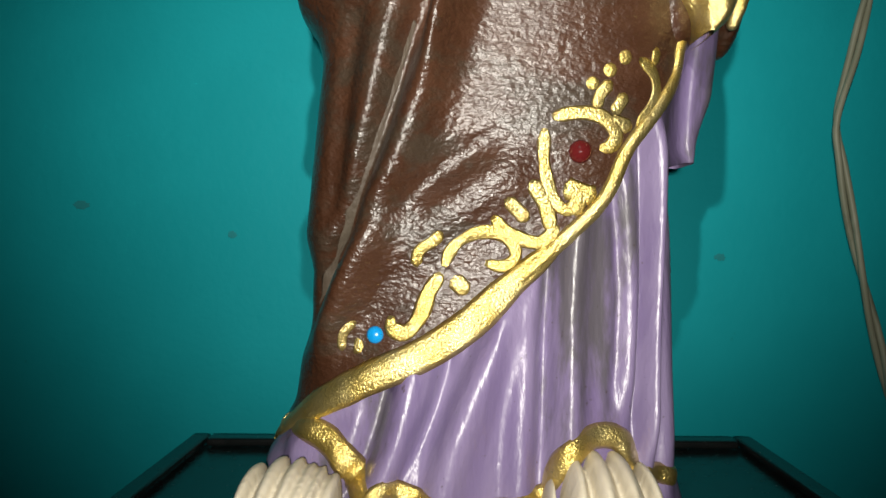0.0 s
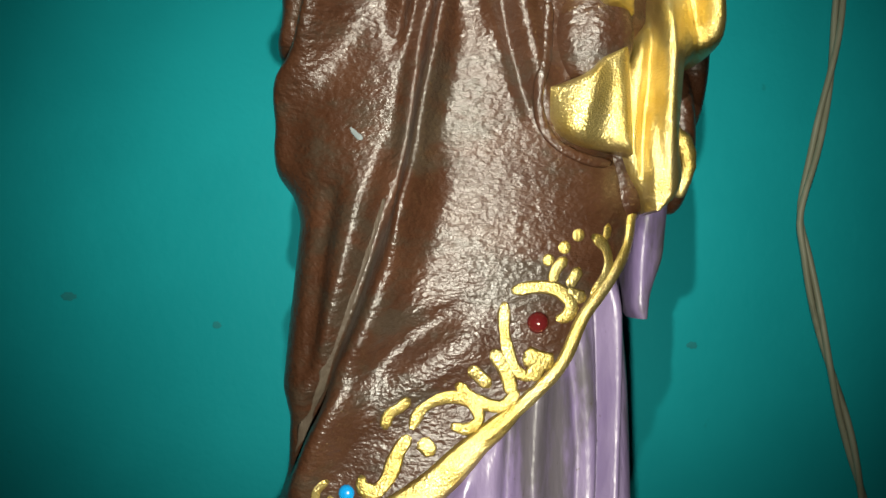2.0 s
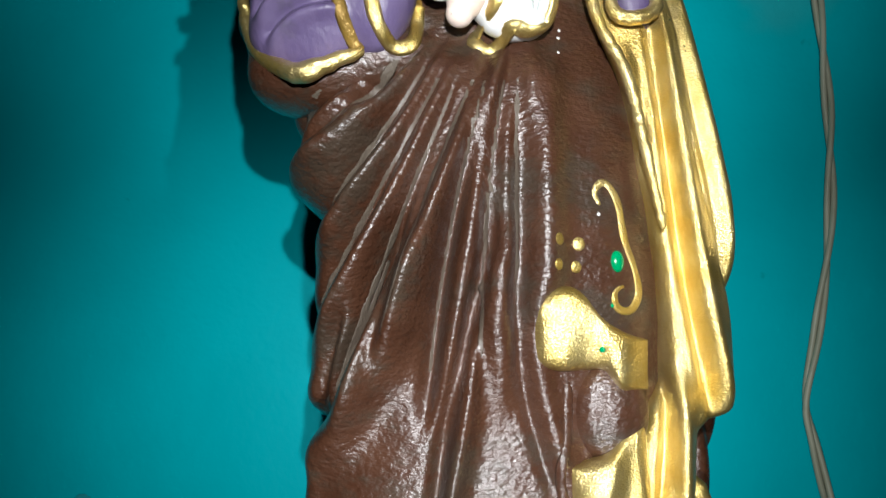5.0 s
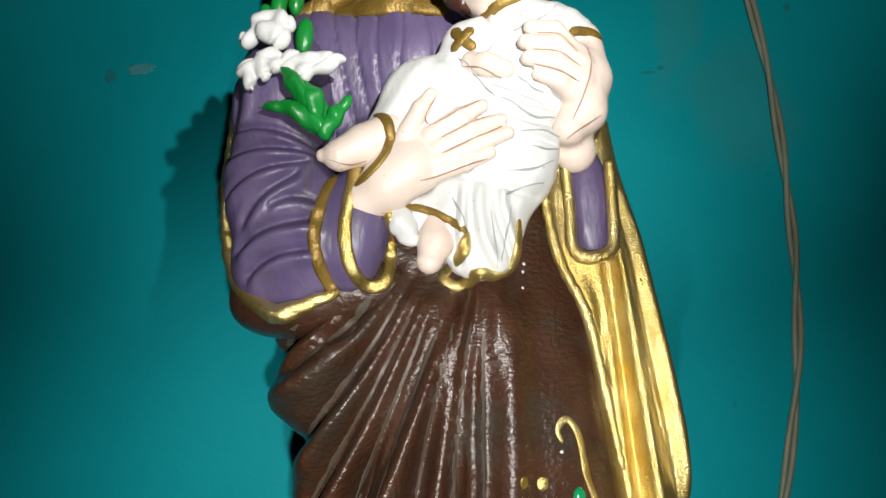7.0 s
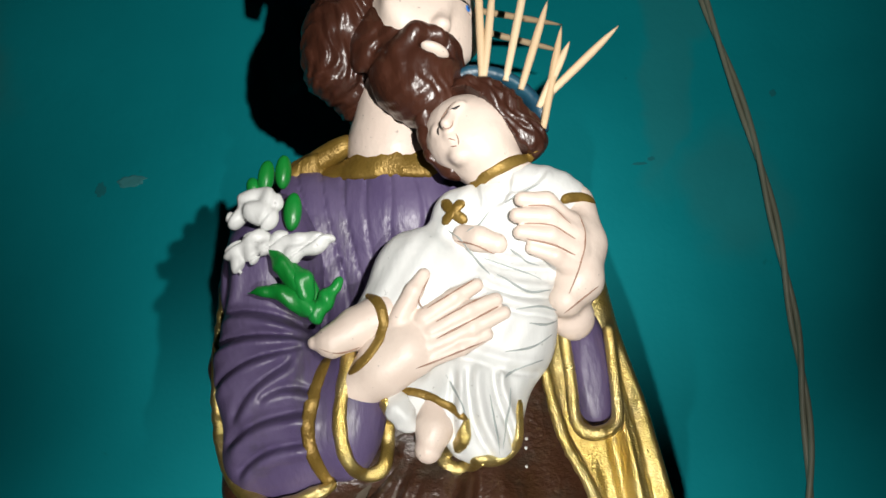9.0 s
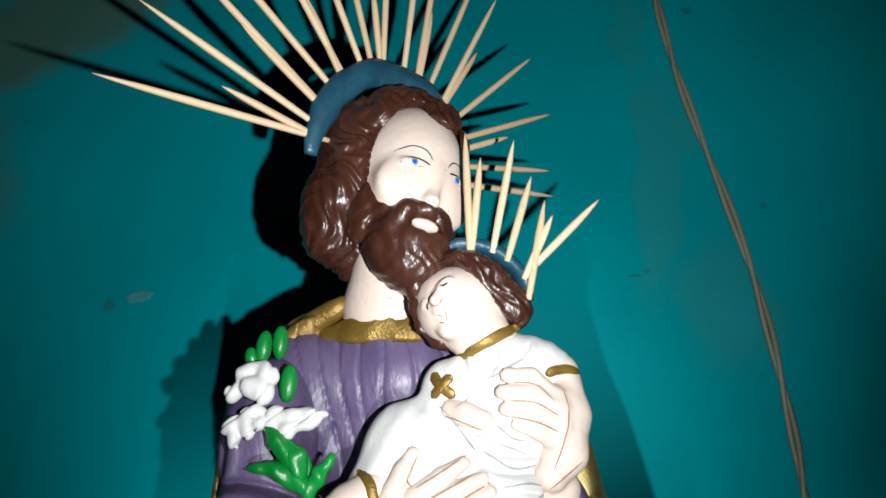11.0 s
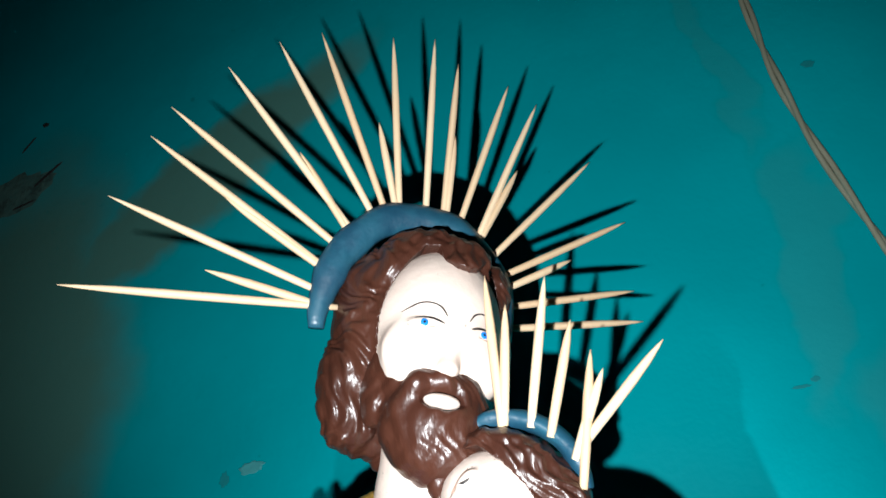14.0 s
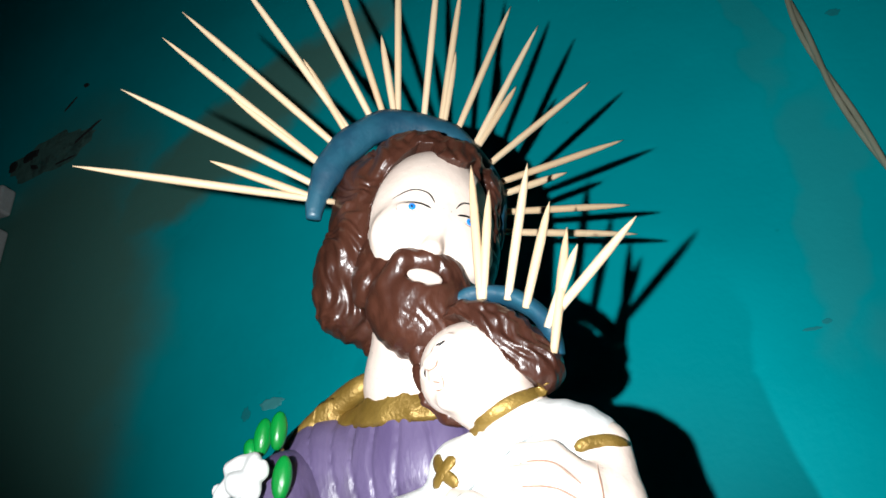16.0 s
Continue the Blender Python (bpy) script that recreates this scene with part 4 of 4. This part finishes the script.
# old dust lies along the deep folds
for i, (x0, z0, x1, z1, w, hgt) in enumerate(ROBE_FOLDS):
    if hgt > 0.085:
        L = math.hypot(x1 - x0, z1 - z0)
        line = []
        for t in np.linspace(0.12, 0.92, 9):
            off = 1.5 * w - 0.05 * math.sin(3.1 * t + 7 * x0)
            line.append((x0 + t * (x1 - x0) + off * (z1 - z0) / L, z0 + t * (z1 - z0) - off * (x1 - x0) / L))
        stroke(bvh, line, 0.026, DUST, 0.08, taper=0.5, wobble=1.2, seed=i)
stroke(robe_tree, [(-0.90, 0.55)] + HEM[1:8], 0.080, GOLD, 0.32, taper=0.55)
stroke(robe_tree, HEM[4:], 0.037, GOLD, 0.6, taper=0.05)
stroke(cloth, [(-0.92, 0.60), (-0.72, 0.68), (-0.55, 0.62), (-0.43, 0.48), (-0.36, 0.34)], 0.07, GOLD, 0.4)
stroke(cloth, [(-0.36, 0.34), (-0.30, 0.46), (-0.10, 0.40), (0.15, 0.36), (0.38, 0.40), (0.46, 0.46)], 0.05, GOLD, 0.4)
stroke(cloth, [(0.44, 0.42), (0.52, 0.60), (0.68, 0.68), (0.82, 0.64), (0.90, 0.45)], 0.06, GOLD, 0.4)
stroke(cloth, [(0.90, 0.48), (1.02, 0.46), (1.15, 0.40)], 0.05, GOLD, 0.4)
SCROLL = [
    ([(-0.43, 1.20), (-0.49, 1.15), (-0.50, 1.06)], 0.022), ([(-0.43, 1.12), (-0.41, 1.08), (-0.44, 1.05)], 0.022),
    ([(-0.03, 1.62), (-0.07, 1.57), (-0.13, 1.54), (-0.15, 1.46)], 0.026), ([(-0.26, 1.23), (-0.27, 1.18), (-0.20, 1.15), (-0.13, 1.23), (-0.09, 1.34), (-0.03, 1.43)], 0.034),
    ([(0.02, 1.41), (0.09, 1.34)], 0.034), ([(-0.02, 1.46), (0.03, 1.56), (0.15, 1.62), (0.27, 1.60), (0.31, 1.51), (0.25, 1.46), (0.17, 1.48)], 0.030),
    ([(0.20, 1.69), (0.28, 1.61), (0.42, 1.57), (0.50, 1.65)], 0.030), ([(0.26, 1.77), (0.36, 1.67)], 0.030), ([(0.37, 1.85), (0.44, 1.74), (0.47, 1.62)], 0.034),
    ([(0.43, 2.08), (0.43, 1.92), (0.48, 1.76), (0.56, 1.70)], 0.028), ([(0.46, 2.13), (0.57, 2.15), (0.68, 2.14), (0.76, 2.07), (0.73, 2.00), (0.68, 2.00)], 0.032),
    ([(0.66, 2.17), (0.68, 2.24), (0.73, 2.29)], 0.026), ([(0.74, 2.15), (0.80, 2.24)], 0.028), ([(0.72, 2.13), (0.83, 2.09)], 0.03),
    ([(0.86, 2.40), (0.94, 2.34), (0.95, 2.22), (0.86, 2.10)], 0.028), ([(0.94, 2.38), (0.95, 2.46)], 0.022), ([(0.52, 1.82), (0.60, 1.80), (0.67, 1.78)], 0.045), ([(0.56, 1.70), (0.62, 1.82)], 0.04),
    ([(0.86, 4.43), (0.83, 4.50), (0.89, 4.56), (0.96, 4.46), (0.99, 4.25), (1.04, 4.10), (1.06, 3.96), (1.00, 3.87), (0.92, 3.89), (0.92, 3.98), (0.97, 4.00)], 0.020)]
for i, (line, w) in enumerate(SCROLL):
    stroke(bvh, line, w * 1.12, GOLD, 0.2, seed=i, wobble=0.25)
for x, z, r in ((0.79, 2.40, 0.030), (0.72, 2.34, 0.030), (0.64, 2.28, 0.028), (0.62, 4.24, 0.030), (0.73, 4.22, 0.034), (0.61, 4.11, 0.028), (0.71, 4.10, 0.030)):
    dot(bvh, x, z, r * 1.1, GOLD, 0.2)
for x, z in ((0.71, 5.46), (0.70, 5.41), (0.69, 5.31), (0.85, 4.38)):
    dot(bvh, x, z, 0.010, WHITE)
stroke(bvh, [(0.64, 3.52), (0.63, 3.25), (0.585, 3.08), (0.61, 2.92), (0.70, 2.82), (0.85, 2.76), (0.97, 2.76)], 0.028, BROWN, 0.5, taper=0.1)


def bead(x, z, r, flat, tall, mat, label):
    k = len(SV)
    dot(bvh, x, z, r, 0, flat, tall=tall)
    c = SV[-1].mean(0) * U + np.array((0, 0, LIFT))
    ob = take(k, "bead", mat, None, tuple(c))
    return tagged(ob, label, "bead", "beads on the robe")


bead(0.59, 1.98, 0.055, 0.9, 1.0, M_RED, "round dark red glass bead glued on the brown robe")
bead(-0.34, 1.14, 0.042, 0.7, 1.0, M_TURQ, "round turquoise bead glued on the brown robe near the hem")
bead(0.94, 4.13, 0.040, 0.7, 1.5, M_GEM, "oval green bead glued on the brown robe")
dot(bvh, 0.90, 3.90, 0.012, GEM)
dot(bvh, 0.80, 3.68, 0.016, GEM)
stroke(bvh, [(-0.31, 2.92), (-0.28, 2.88), (-0.25, 2.86)], 0.022, CHIP, 0.1, wobble=0.8)
# sleeve bands, collars and hems
stroke(robes, [(-0.38, 6.04), (-0.45, 5.85), (-0.50, 5.60), (-0.47, 5.42), (-0.40, 5.28)], 0.038, OCHRE, 0.4, taper=0)
stroke(robes, [(-0.27, 6.02), (-0.30, 5.85), (-0.33, 5.62), (-0.30, 5.42), (-0.22, 5.33), (-0.12, 5.36), (-0.09, 5.50), (-0.09, 5.74)], 0.040, GOLD, 0.5, taper=0, wobble=0.3)
stroke(bvh, [(-0.16, 6.32), (-0.08, 6.24), (-0.07, 6.10), (-0.15, 5.97), (-0.27, 5.88)], 0.032, OCHRE, 0.4)
stroke(robes, [(0.0, 5.78), (0.14, 5.74), (0.28, 5.66), (0.36, 5.58)], 0.024, OCHRE, 0.4)
stroke(robes, [(0.36, 5.60), (0.32, 5.48), (0.22, 5.40), (0.28, 5.33), (0.36, 5.34), (0.42, 5.38), (0.48, 5.36), (0.58, 5.38), (0.63, 5.46), (0.66, 5.68)], 0.040, GOLD, 0.5, wobble=0.3)
stroke(bvh, [(0.40, 6.99), (0.51, 6.965), (0.642, 7.01), (0.78, 7.08), (0.91, 7.145)], 0.036, OCHRE, 0.3)
stroke(bvh, [(1.00, 6.80), (1.10, 6.83), (1.24, 6.82)], 0.032, OCHRE, 0.4)
stroke(bvh, [(0.31, 6.86), (0.36, 6.77), (0.44, 6.70)], 0.034, OCHRE, 0.3)
stroke(bvh, [(0.43, 6.83), (0.36, 6.77), (0.30, 6.71)], 0.032, OCHRE, 0.3)
# creases between the fingers
for line in ([(0.20, 6.37), (0.13, 6.24), (0.16, 6.20)], [(0.18, 6.20), (0.32, 6.27), (0.48, 6.36)], [(0.22, 6.12), (0.40, 6.20), (0.52, 6.255)], [(0.22, 6.03), (0.42, 6.115), (0.60, 6.20)], [(0.10, 5.88), (0.30, 5.94), (0.48, 6.0)],
             [(-0.42, 6.02), (-0.32, 5.99), (-0.2, 6.02)], [(1.02, 6.63), (0.90, 6.735), (0.74, 6.755)], [(1.04, 6.54), (0.90, 6.625), (0.72, 6.65)], [(1.03, 6.45), (0.90, 6.515), (0.76, 6.555)],
             [(1.09, 6.72), (1.10, 6.55), (1.04, 6.36), (0.98, 6.24)], [(0.95, 6.14), (1.04, 6.20), (1.16, 6.28)], [(0.36, 6.60), (0.48, 6.54), (0.58, 6.49)]):
    stroke(bvh, line, 0.0050, LINE, 1.1, taper=0.4, wobble=0.4)
# thin grey lines painted along the wrinkles of the white dress
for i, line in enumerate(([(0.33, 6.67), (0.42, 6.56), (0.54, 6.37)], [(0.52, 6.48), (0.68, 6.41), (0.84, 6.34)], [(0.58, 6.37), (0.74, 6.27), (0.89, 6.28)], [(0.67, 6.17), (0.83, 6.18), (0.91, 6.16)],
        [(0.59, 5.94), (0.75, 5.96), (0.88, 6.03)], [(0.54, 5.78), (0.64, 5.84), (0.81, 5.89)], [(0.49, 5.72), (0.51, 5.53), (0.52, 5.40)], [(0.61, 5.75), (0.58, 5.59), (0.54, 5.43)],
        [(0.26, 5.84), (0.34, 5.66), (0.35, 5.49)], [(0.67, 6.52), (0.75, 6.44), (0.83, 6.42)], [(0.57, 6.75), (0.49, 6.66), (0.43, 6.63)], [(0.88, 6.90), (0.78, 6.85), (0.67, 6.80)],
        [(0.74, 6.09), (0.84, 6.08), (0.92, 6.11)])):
    stroke(bvh, line, 0.0055, WRINKLE, 1.1, taper=0.45, wobble=0.6, seed=i)
# the painted faces
face_way = tuple(HR @ np.array((0, 1, 0)))
for s in (-1, 1):
    e = hd(0.137 if s > 0 else -0.158, -0.37, 8.222)
    dot(bvh, e[0], e[2], 0.023, EYE_BLUE, 0.2, face_way, e[1])
    dot(bvh, e[0], e[2], 0.008, BLACK, 0.2, face_way, e[1], 0.004)
    stroke(bvh, [hd(s * 0.147 + a, -0.37, 8.222 + b) for a, b in ((-0.08, 0.008), (-0.03, 0.034), (0.03, 0.034), (0.08, 0.006))], 0.0085, BLACK, 0.3, face_way, 0.3)
    stroke(bvh, [hd(s * 0.155 + a, -0.37, 8.222 + b) for a, b in ((-0.05, -0.020), (0.0, -0.028), (0.05, -0.018))], 0.003, LINE, 0.3, face_way, 0.3)
    stroke(bvh, [hd(s * a, -0.37, b) for a, b in ((0.055, 8.27), (0.09, 8.33), (0.17, 8.35), (0.25, 8.30))], 0.006, BLACK, 0.3, face_way, 0.4)
stroke(bvh, [(0.385, 7.375), (0.415, 7.375), (0.447, 7.403), (0.469, 7.444)], 0.0085, BLACK, 0.3)
stroke(bvh, [(0.315, 7.292), (0.302, 7.268), (0.312, 7.24)], 0.007, BLACK, 0.3)
for line in ([(0.362, 7.195), (0.385, 7.188), (0.405, 7.178)], [(0.335, 7.262), (0.352, 7.25), (0.372, 7.255), (0.392, 7.27), (0.398, 7.30)], [(0.375, 7.15), (0.395, 7.143), (0.412, 7.146)], [(0.33, 7.34), (0.35, 7.365), (0.38, 7.40), (0.43, 7.45)], [(0.41, 7.22), (0.425, 7.18), (0.42, 7.15)]):
    stroke(bvh, line, 0.0050, LINE, 1.1, taper=0.4, wobble=0.4)


def statue():
    v, f, m = np.concatenate(SV), np.concatenate(SF), np.concatenate(SM)
    me = bpy.data.meshes.new("religious_statue")
    me.from_pydata((v * U + np.array((0, 0, LIFT))).tolist(), [], [q if q[0] != q[3] else q[:3] for q in f.tolist()])
    for mat in STATUE_MATS:
        me.materials.append(mat)
    me.polygons.foreach_set("material_index", m.astype(np.int32))
    me.polygons.foreach_set("use_smooth", np.ones(len(f), bool))
    me.update()
    return tagged(new("religious_statue", me), "painted plaster statue of a robed bearded figure cradling a child", "statue")


statue()

# ---- the two halos of toothpicks in blue clay ----
def toothpick_mesh(length, name="toothpick"):
    """A double-pointed toothpick along z, its foot in the clay; in units, then metres."""
    bm = bmesh.new()
    prof = [(-0.08, 0.020), (0.0, 0.023), (0.30, 0.0265), (0.62, 0.0265), (0.80, 0.021), (0.93, 0.011), (1.0, 0.003)]
    K, rings = 9, []
    for t, r in prof:
        rings.append([bm.verts.new((r * U * math.cos(6.2832 * a / K), r * U * math.sin(6.2832 * a / K), t * length * U)) for a in range(K)])
    for p, q in zip(rings, rings[1:]):
        for a in range(K):
            bm.faces.new((p[a], p[(a + 1) % K], q[(a + 1) % K], q[a]))
    bm.faces.new(rings[0][::-1])
    bm.faces.new(rings[-1])
    smooth(bm)
    me = bpy.data.meshes.new(name)
    bm.to_mesh(me)
    bm.free()
    me.materials.append(M_PICK)
    return me


def halo(label, centre, e1, e2, band, tube, flat, picks, tilt=0.0, sunk=0.0):
    """band: points of the clay band in the halo's plane; picks: foot and tip of each toothpick in that plane."""
    c, e1, e2 = Vector(centre), Vector(e1).normalized(), Vector(e2).normalized()
    nrm = e1.cross(e2)
    place = lambda a, b, d=0.0: W(c + e1 * a + e2 * b + nrm * d)
    top = new("halo")
    top.location = W(c)
    tagged(top, label, "halo")
    inv = Matrix.Translation(-W(c))
    bm, K, rings = bmesh.new(), 14, []
    line = curve_points(band, 0.03)
    for i, p in enumerate(line):
        t = line[min(i + 1, len(line) - 1)] - line[max(i - 1, 0)]
        t = t / np.linalg.norm(t)
        side = np.array((-t[1], t[0]))
        u = i / (len(line) - 1)
        w = tube * min(1.0, 0.45 + 3.5 * min(u, 1 - u))
        ring = []
        for a in range(K):
            g = 6.2832 * a / K
            k = 1 + 0.16 * noise.noise(Vector((p[0] * 5, p[1] * 5, a * 0.6)))
            o = side * (w * k * math.cos(g))
            ring.append(bm.verts.new(inv @ place(p[0] + o[0], p[1] + o[1], w * flat * k * math.sin(g) - sunk)))
        rings.append(ring)
    for p, q in zip(rings, rings[1:]):
        for a in range(K):
            bm.faces.new((p[a], p[(a + 1) % K], q[(a + 1) % K], q[a]))
    bm.faces.new(rings[0][::-1])
    bm.faces.new(rings[-1])
    bmesh.ops.recalc_face_normals(bm, faces=bm.faces)
    part("band", smooth(bm), M_BAND, top, "hand-pressed blue modelling clay band")
    for x0, z0, x1, z1 in picks:
        a, b = place(x0, z0), place(x1, z1, tilt)
        ob = new("toothpick", toothpick_mesh((b - a).length / U))
        ob.parent = top
        ob.matrix_basis = Matrix.Translation(a - W(c)) @ (b - a).to_track_quat("Z", "Y").to_matrix().to_4x4()
    return top


BIG = [(-0.76, 0.02, -2.18, 0.06), (-0.78, 0.03, -1.43, 0.20), (-0.80, 0.13, -1.99, 0.61), (-0.76, 0.29, -1.80, 1.03), (-0.75, 0.27, -1.34, 0.67), (-0.66, 0.43, -1.70, 1.25),
       (-0.57, 0.55, -1.38, 1.61), (-0.60, 0.56, -0.90, 1.05), (-0.42, 0.67, -1.06, 1.88), (-0.34, 0.73, -0.77, 2.02), (-0.26, 0.75, -0.36, 1.36), (-0.23, 0.75, -0.24, 2.10),
       (-0.04, 0.75, 0.09, 2.16), (0.09, 0.74, 0.27, 1.97), (0.11, 0.73, 0.21, 1.34), (0.21, 0.68, 0.68, 1.86), (0.33, 0.56, 0.91, 1.73), (0.38, 0.60, 0.69, 1.13), (0.44, 0.44, 1.33, 1.29),
       (0.50, 0.30, 1.58, 0.81), (0.52, 0.21, 1.06, 0.46), (0.52, 0.08, 1.57, 0.26), (0.50, -0.07, 1.61, 0.03)]
halo("halo of pale wooden toothpicks in blue clay behind the head", (0.2, 3.482, 8.55), (0.806, 0.592, 0), (0.0935, -0.1273, 0.9875),
     [(-0.775, -0.12), (-0.76, 0.02), (-0.68, 0.27), (-0.53, 0.48), (-0.33, 0.62), (-0.08, 0.655), (0.15, 0.60), (0.32, 0.44), (0.43, 0.23), (0.47, 0.0), (0.46, -0.2)], 0.108, 0.75, BIG)
SMALL = [(0.61, 7.70, 0.64, 8.49), (0.63, 7.70, 0.73, 8.29), (0.77, 7.68, 0.97, 8.41), (0.86, 7.60, 1.06, 8.13), (0.96, 7.46, 1.17, 7.84), (0.97, 7.34, 1.13, 7.95), (1.00, 7.50, 1.49, 7.93)]
halo("small halo of wooden toothpicks in blue clay on the child", (0.0, 3.0, 0.0), (1, 0, 0), (0, 0, 1),
     [(0.42, 7.64), (0.50, 7.70), (0.64, 7.70), (0.78, 7.65), (0.90, 7.54), (0.96, 7.40), (0.98, 7.30)], 0.052, 1.5, SMALL, 0.05, 0.07)


# ---- the stand ----
def stand():
    top = tagged(new("plinth"), "glossy black plinth with a raised rim, under the statue", "plinth")
    top.location = (0.2 * U, 4.6 * U, 0)
    x0, x1, y0, y1 = -2.70 * U, 2.70 * U, -2.9 * U, 2.05 * U
    zt = LIFT - 0.40 * U
    part("body", box_bm(x0 + 0.004, x1 - 0.004, y0 + 0.004, y1 - 0.004, 0, zt - 0.02, 0.003), M_BASE, top)
    part("top_board", box_bm(x0, x1, y0, y1, zt - 0.0195, zt, 0.003), M_BASE, top)
    for a in ((x0, x0 + 0.006, y0, y1), (x1 - 0.006, x1, y0, y1), (x0 + 0.0065, x1 - 0.0065, y1 - 0.006, y1), (x0 + 0.0065, x1 - 0.0065, y0, y0 + 0.006)):
        part("rim", box_bm(*a, zt + 0.0003, zt + 0.003, 0.001), M_BASE, top)
    return top


stand()


# ---- the twisted cable down the wall ----
def cable():
    line = curve_points([(4.90, -0.6), (4.68, 0.4), (4.42, 1.5), (4.26, 2.4), (4.20, 2.9), (4.40, 3.7), (4.63, 4.8), (4.74, 6.0), (4.75, 7.2), (4.70, 8.4), (4.55, 9.6), (4.36, 10.7), (4.19, 11.9), (4.12, 13.0), (4.14, 14.4), (4.2, 16.5), (4.2, 19.0), (4.25, 30.0)], 0.12)
    top = tagged(new("cable"), "twisted two-core cable, dusty grey-brown, hanging on the wall", "cable")
    top.location = W((4.4, 7.6, 7.0))
    length = np.concatenate(([0], np.cumsum(np.linalg.norm(np.diff(line, axis=0), axis=1))))
    for s in (0, 1):
        cu = bpy.data.curves.new("strand", "CURVE")
        cu.dimensions, cu.bevel_depth, cu.bevel_resolution, cu.use_fill_caps = "3D", 0.035 * U, 3, True
        sp = cu.splines.new("POLY")
        sp.points.add(len(line) - 1)
        for i, p in enumerate(line):
            a = length[i] * 2.1 + math.pi * s + 0.5 * math.sin(length[i] * 0.9)
            q = W((p[0] + 0.036 * math.cos(a), 7.60 + 0.036 * math.sin(a), p[1])) - top.location
            sp.points[i].co = (*q, 1)
        cu.materials.append(M_WIRE)
        ob = new("strand", cu)
        ob.parent = top
    return top


cable()


# ---- marks and damage on the wall ----
def splotch(name, cx, cz, rx, rz, mat, label, category, turn=0.0, seed=1, thick=0.03, knobs=9):
    bm = bmesh.new()
    n = 40
    ring, inner = [], []
    for i in range(n):
        a = 2 * math.pi * i / n
        k = 1 + 0.35 * noise.noise(Vector((math.cos(a) * 2, math.sin(a) * 2, seed))) + 0.2 * noise.noise(Vector((math.cos(a) * knobs, math.sin(a) * knobs, seed)))
        x, z = rx * k * math.cos(a), rz * k * math.sin(a)
        t = radians(turn)
        x, z = x * math.cos(t) - z * math.sin(t), x * math.sin(t) + z * math.cos(t)
        ring.append(bm.verts.new((x * U, -0.0003, z * U)))
        inner.append(bm.verts.new((x * 0.8 * U, -thick * U, z * 0.8 * U)))
    for i in range(n):
        bm.faces.new((ring[i], ring[(i + 1) % n], inner[(i + 1) % n], inner[i]))
    bm.faces.new(inner)
    bmesh.ops.recalc_face_normals(bm, faces=bm.faces)
    ob = part(name, bm, mat, None)
    ob.location = W((cx, 7.73, cz))
    return tagged(ob, label, category, "", "structure")


splotch("trim_filler", -3.56, 8.85, 0.18, 0.08, M_SMEAR, "pale smear of filler on the teal wall", "smear", 5, 2, 0.02)
splotch("trim_plaster", -8.7, 14.45, 0.95, 0.42, M_RUBBLE, "bare grey plaster where the paint has broken away", "plaster", 12, 3, 0.012)
for i, (cx, cz, rx, rz, tn) in enumerate(((-9.2, 14.55, 0.20, 0.12, 20), (-9.05, 14.25, 0.12, 0.05, -30), (-7.9, 14.75, 0.34, 0.025, 38), (-8.3, 14.2, 0.25, 0.016, 12), (-9.6, 14.4, 0.10, 0.14, 0), (-8.2, 16.0, 0.07, 0.05, 0), (-8.5, 15.6, 0.2, 0.014, 50))):
    splotch("trim_crack", cx, cz, rx, rz, M_HOLE, "dark chipped hole in the cracked plaster", "crack", tn, i + 5, 0.03, 5)
for i, (cx, cz, rx, rz) in enumerate(((-2.45, 1.62, 0.05, 0.04), (2.99, 1.38, 0.06, 0.04), (3.13, 8.69, 0.10, 0.02), (3.3, 8.75, 0.05, 0.03), (-3.95, 8.75, 0.07, 0.10), (-4.15, 1.95, 0.09, 0.05), (4.6, 12.9, 0.09, 0.06), (5.1, 9.6, 0.05, 0.05))):
    splotch("trim_speck", cx, cz, rx, rz, M_SPECK, "small dark fleck on the teal wall", "speck", 0, i + 20, 0.01)


def side_frame():
    top = tagged(new("window_1"), "white painted frame of an opening beside broken plaster", "window", "", "structure")
    top.location = W((-10.4, 7.73, 11.8))
    part("window_frame", box_bm(-1.2 * U, 1.18 * U, -0.012, -0.0005, -4.6 * U, 1.05 * U, 0.002), M_FRAME, top)
    part("window_sash", box_bm(-1.2 * U, 1.10 * U, -0.012, -0.0005, 1.40 * U, 1.95 * U, 0.002), M_FRAME, top)
    return top


side_frame()
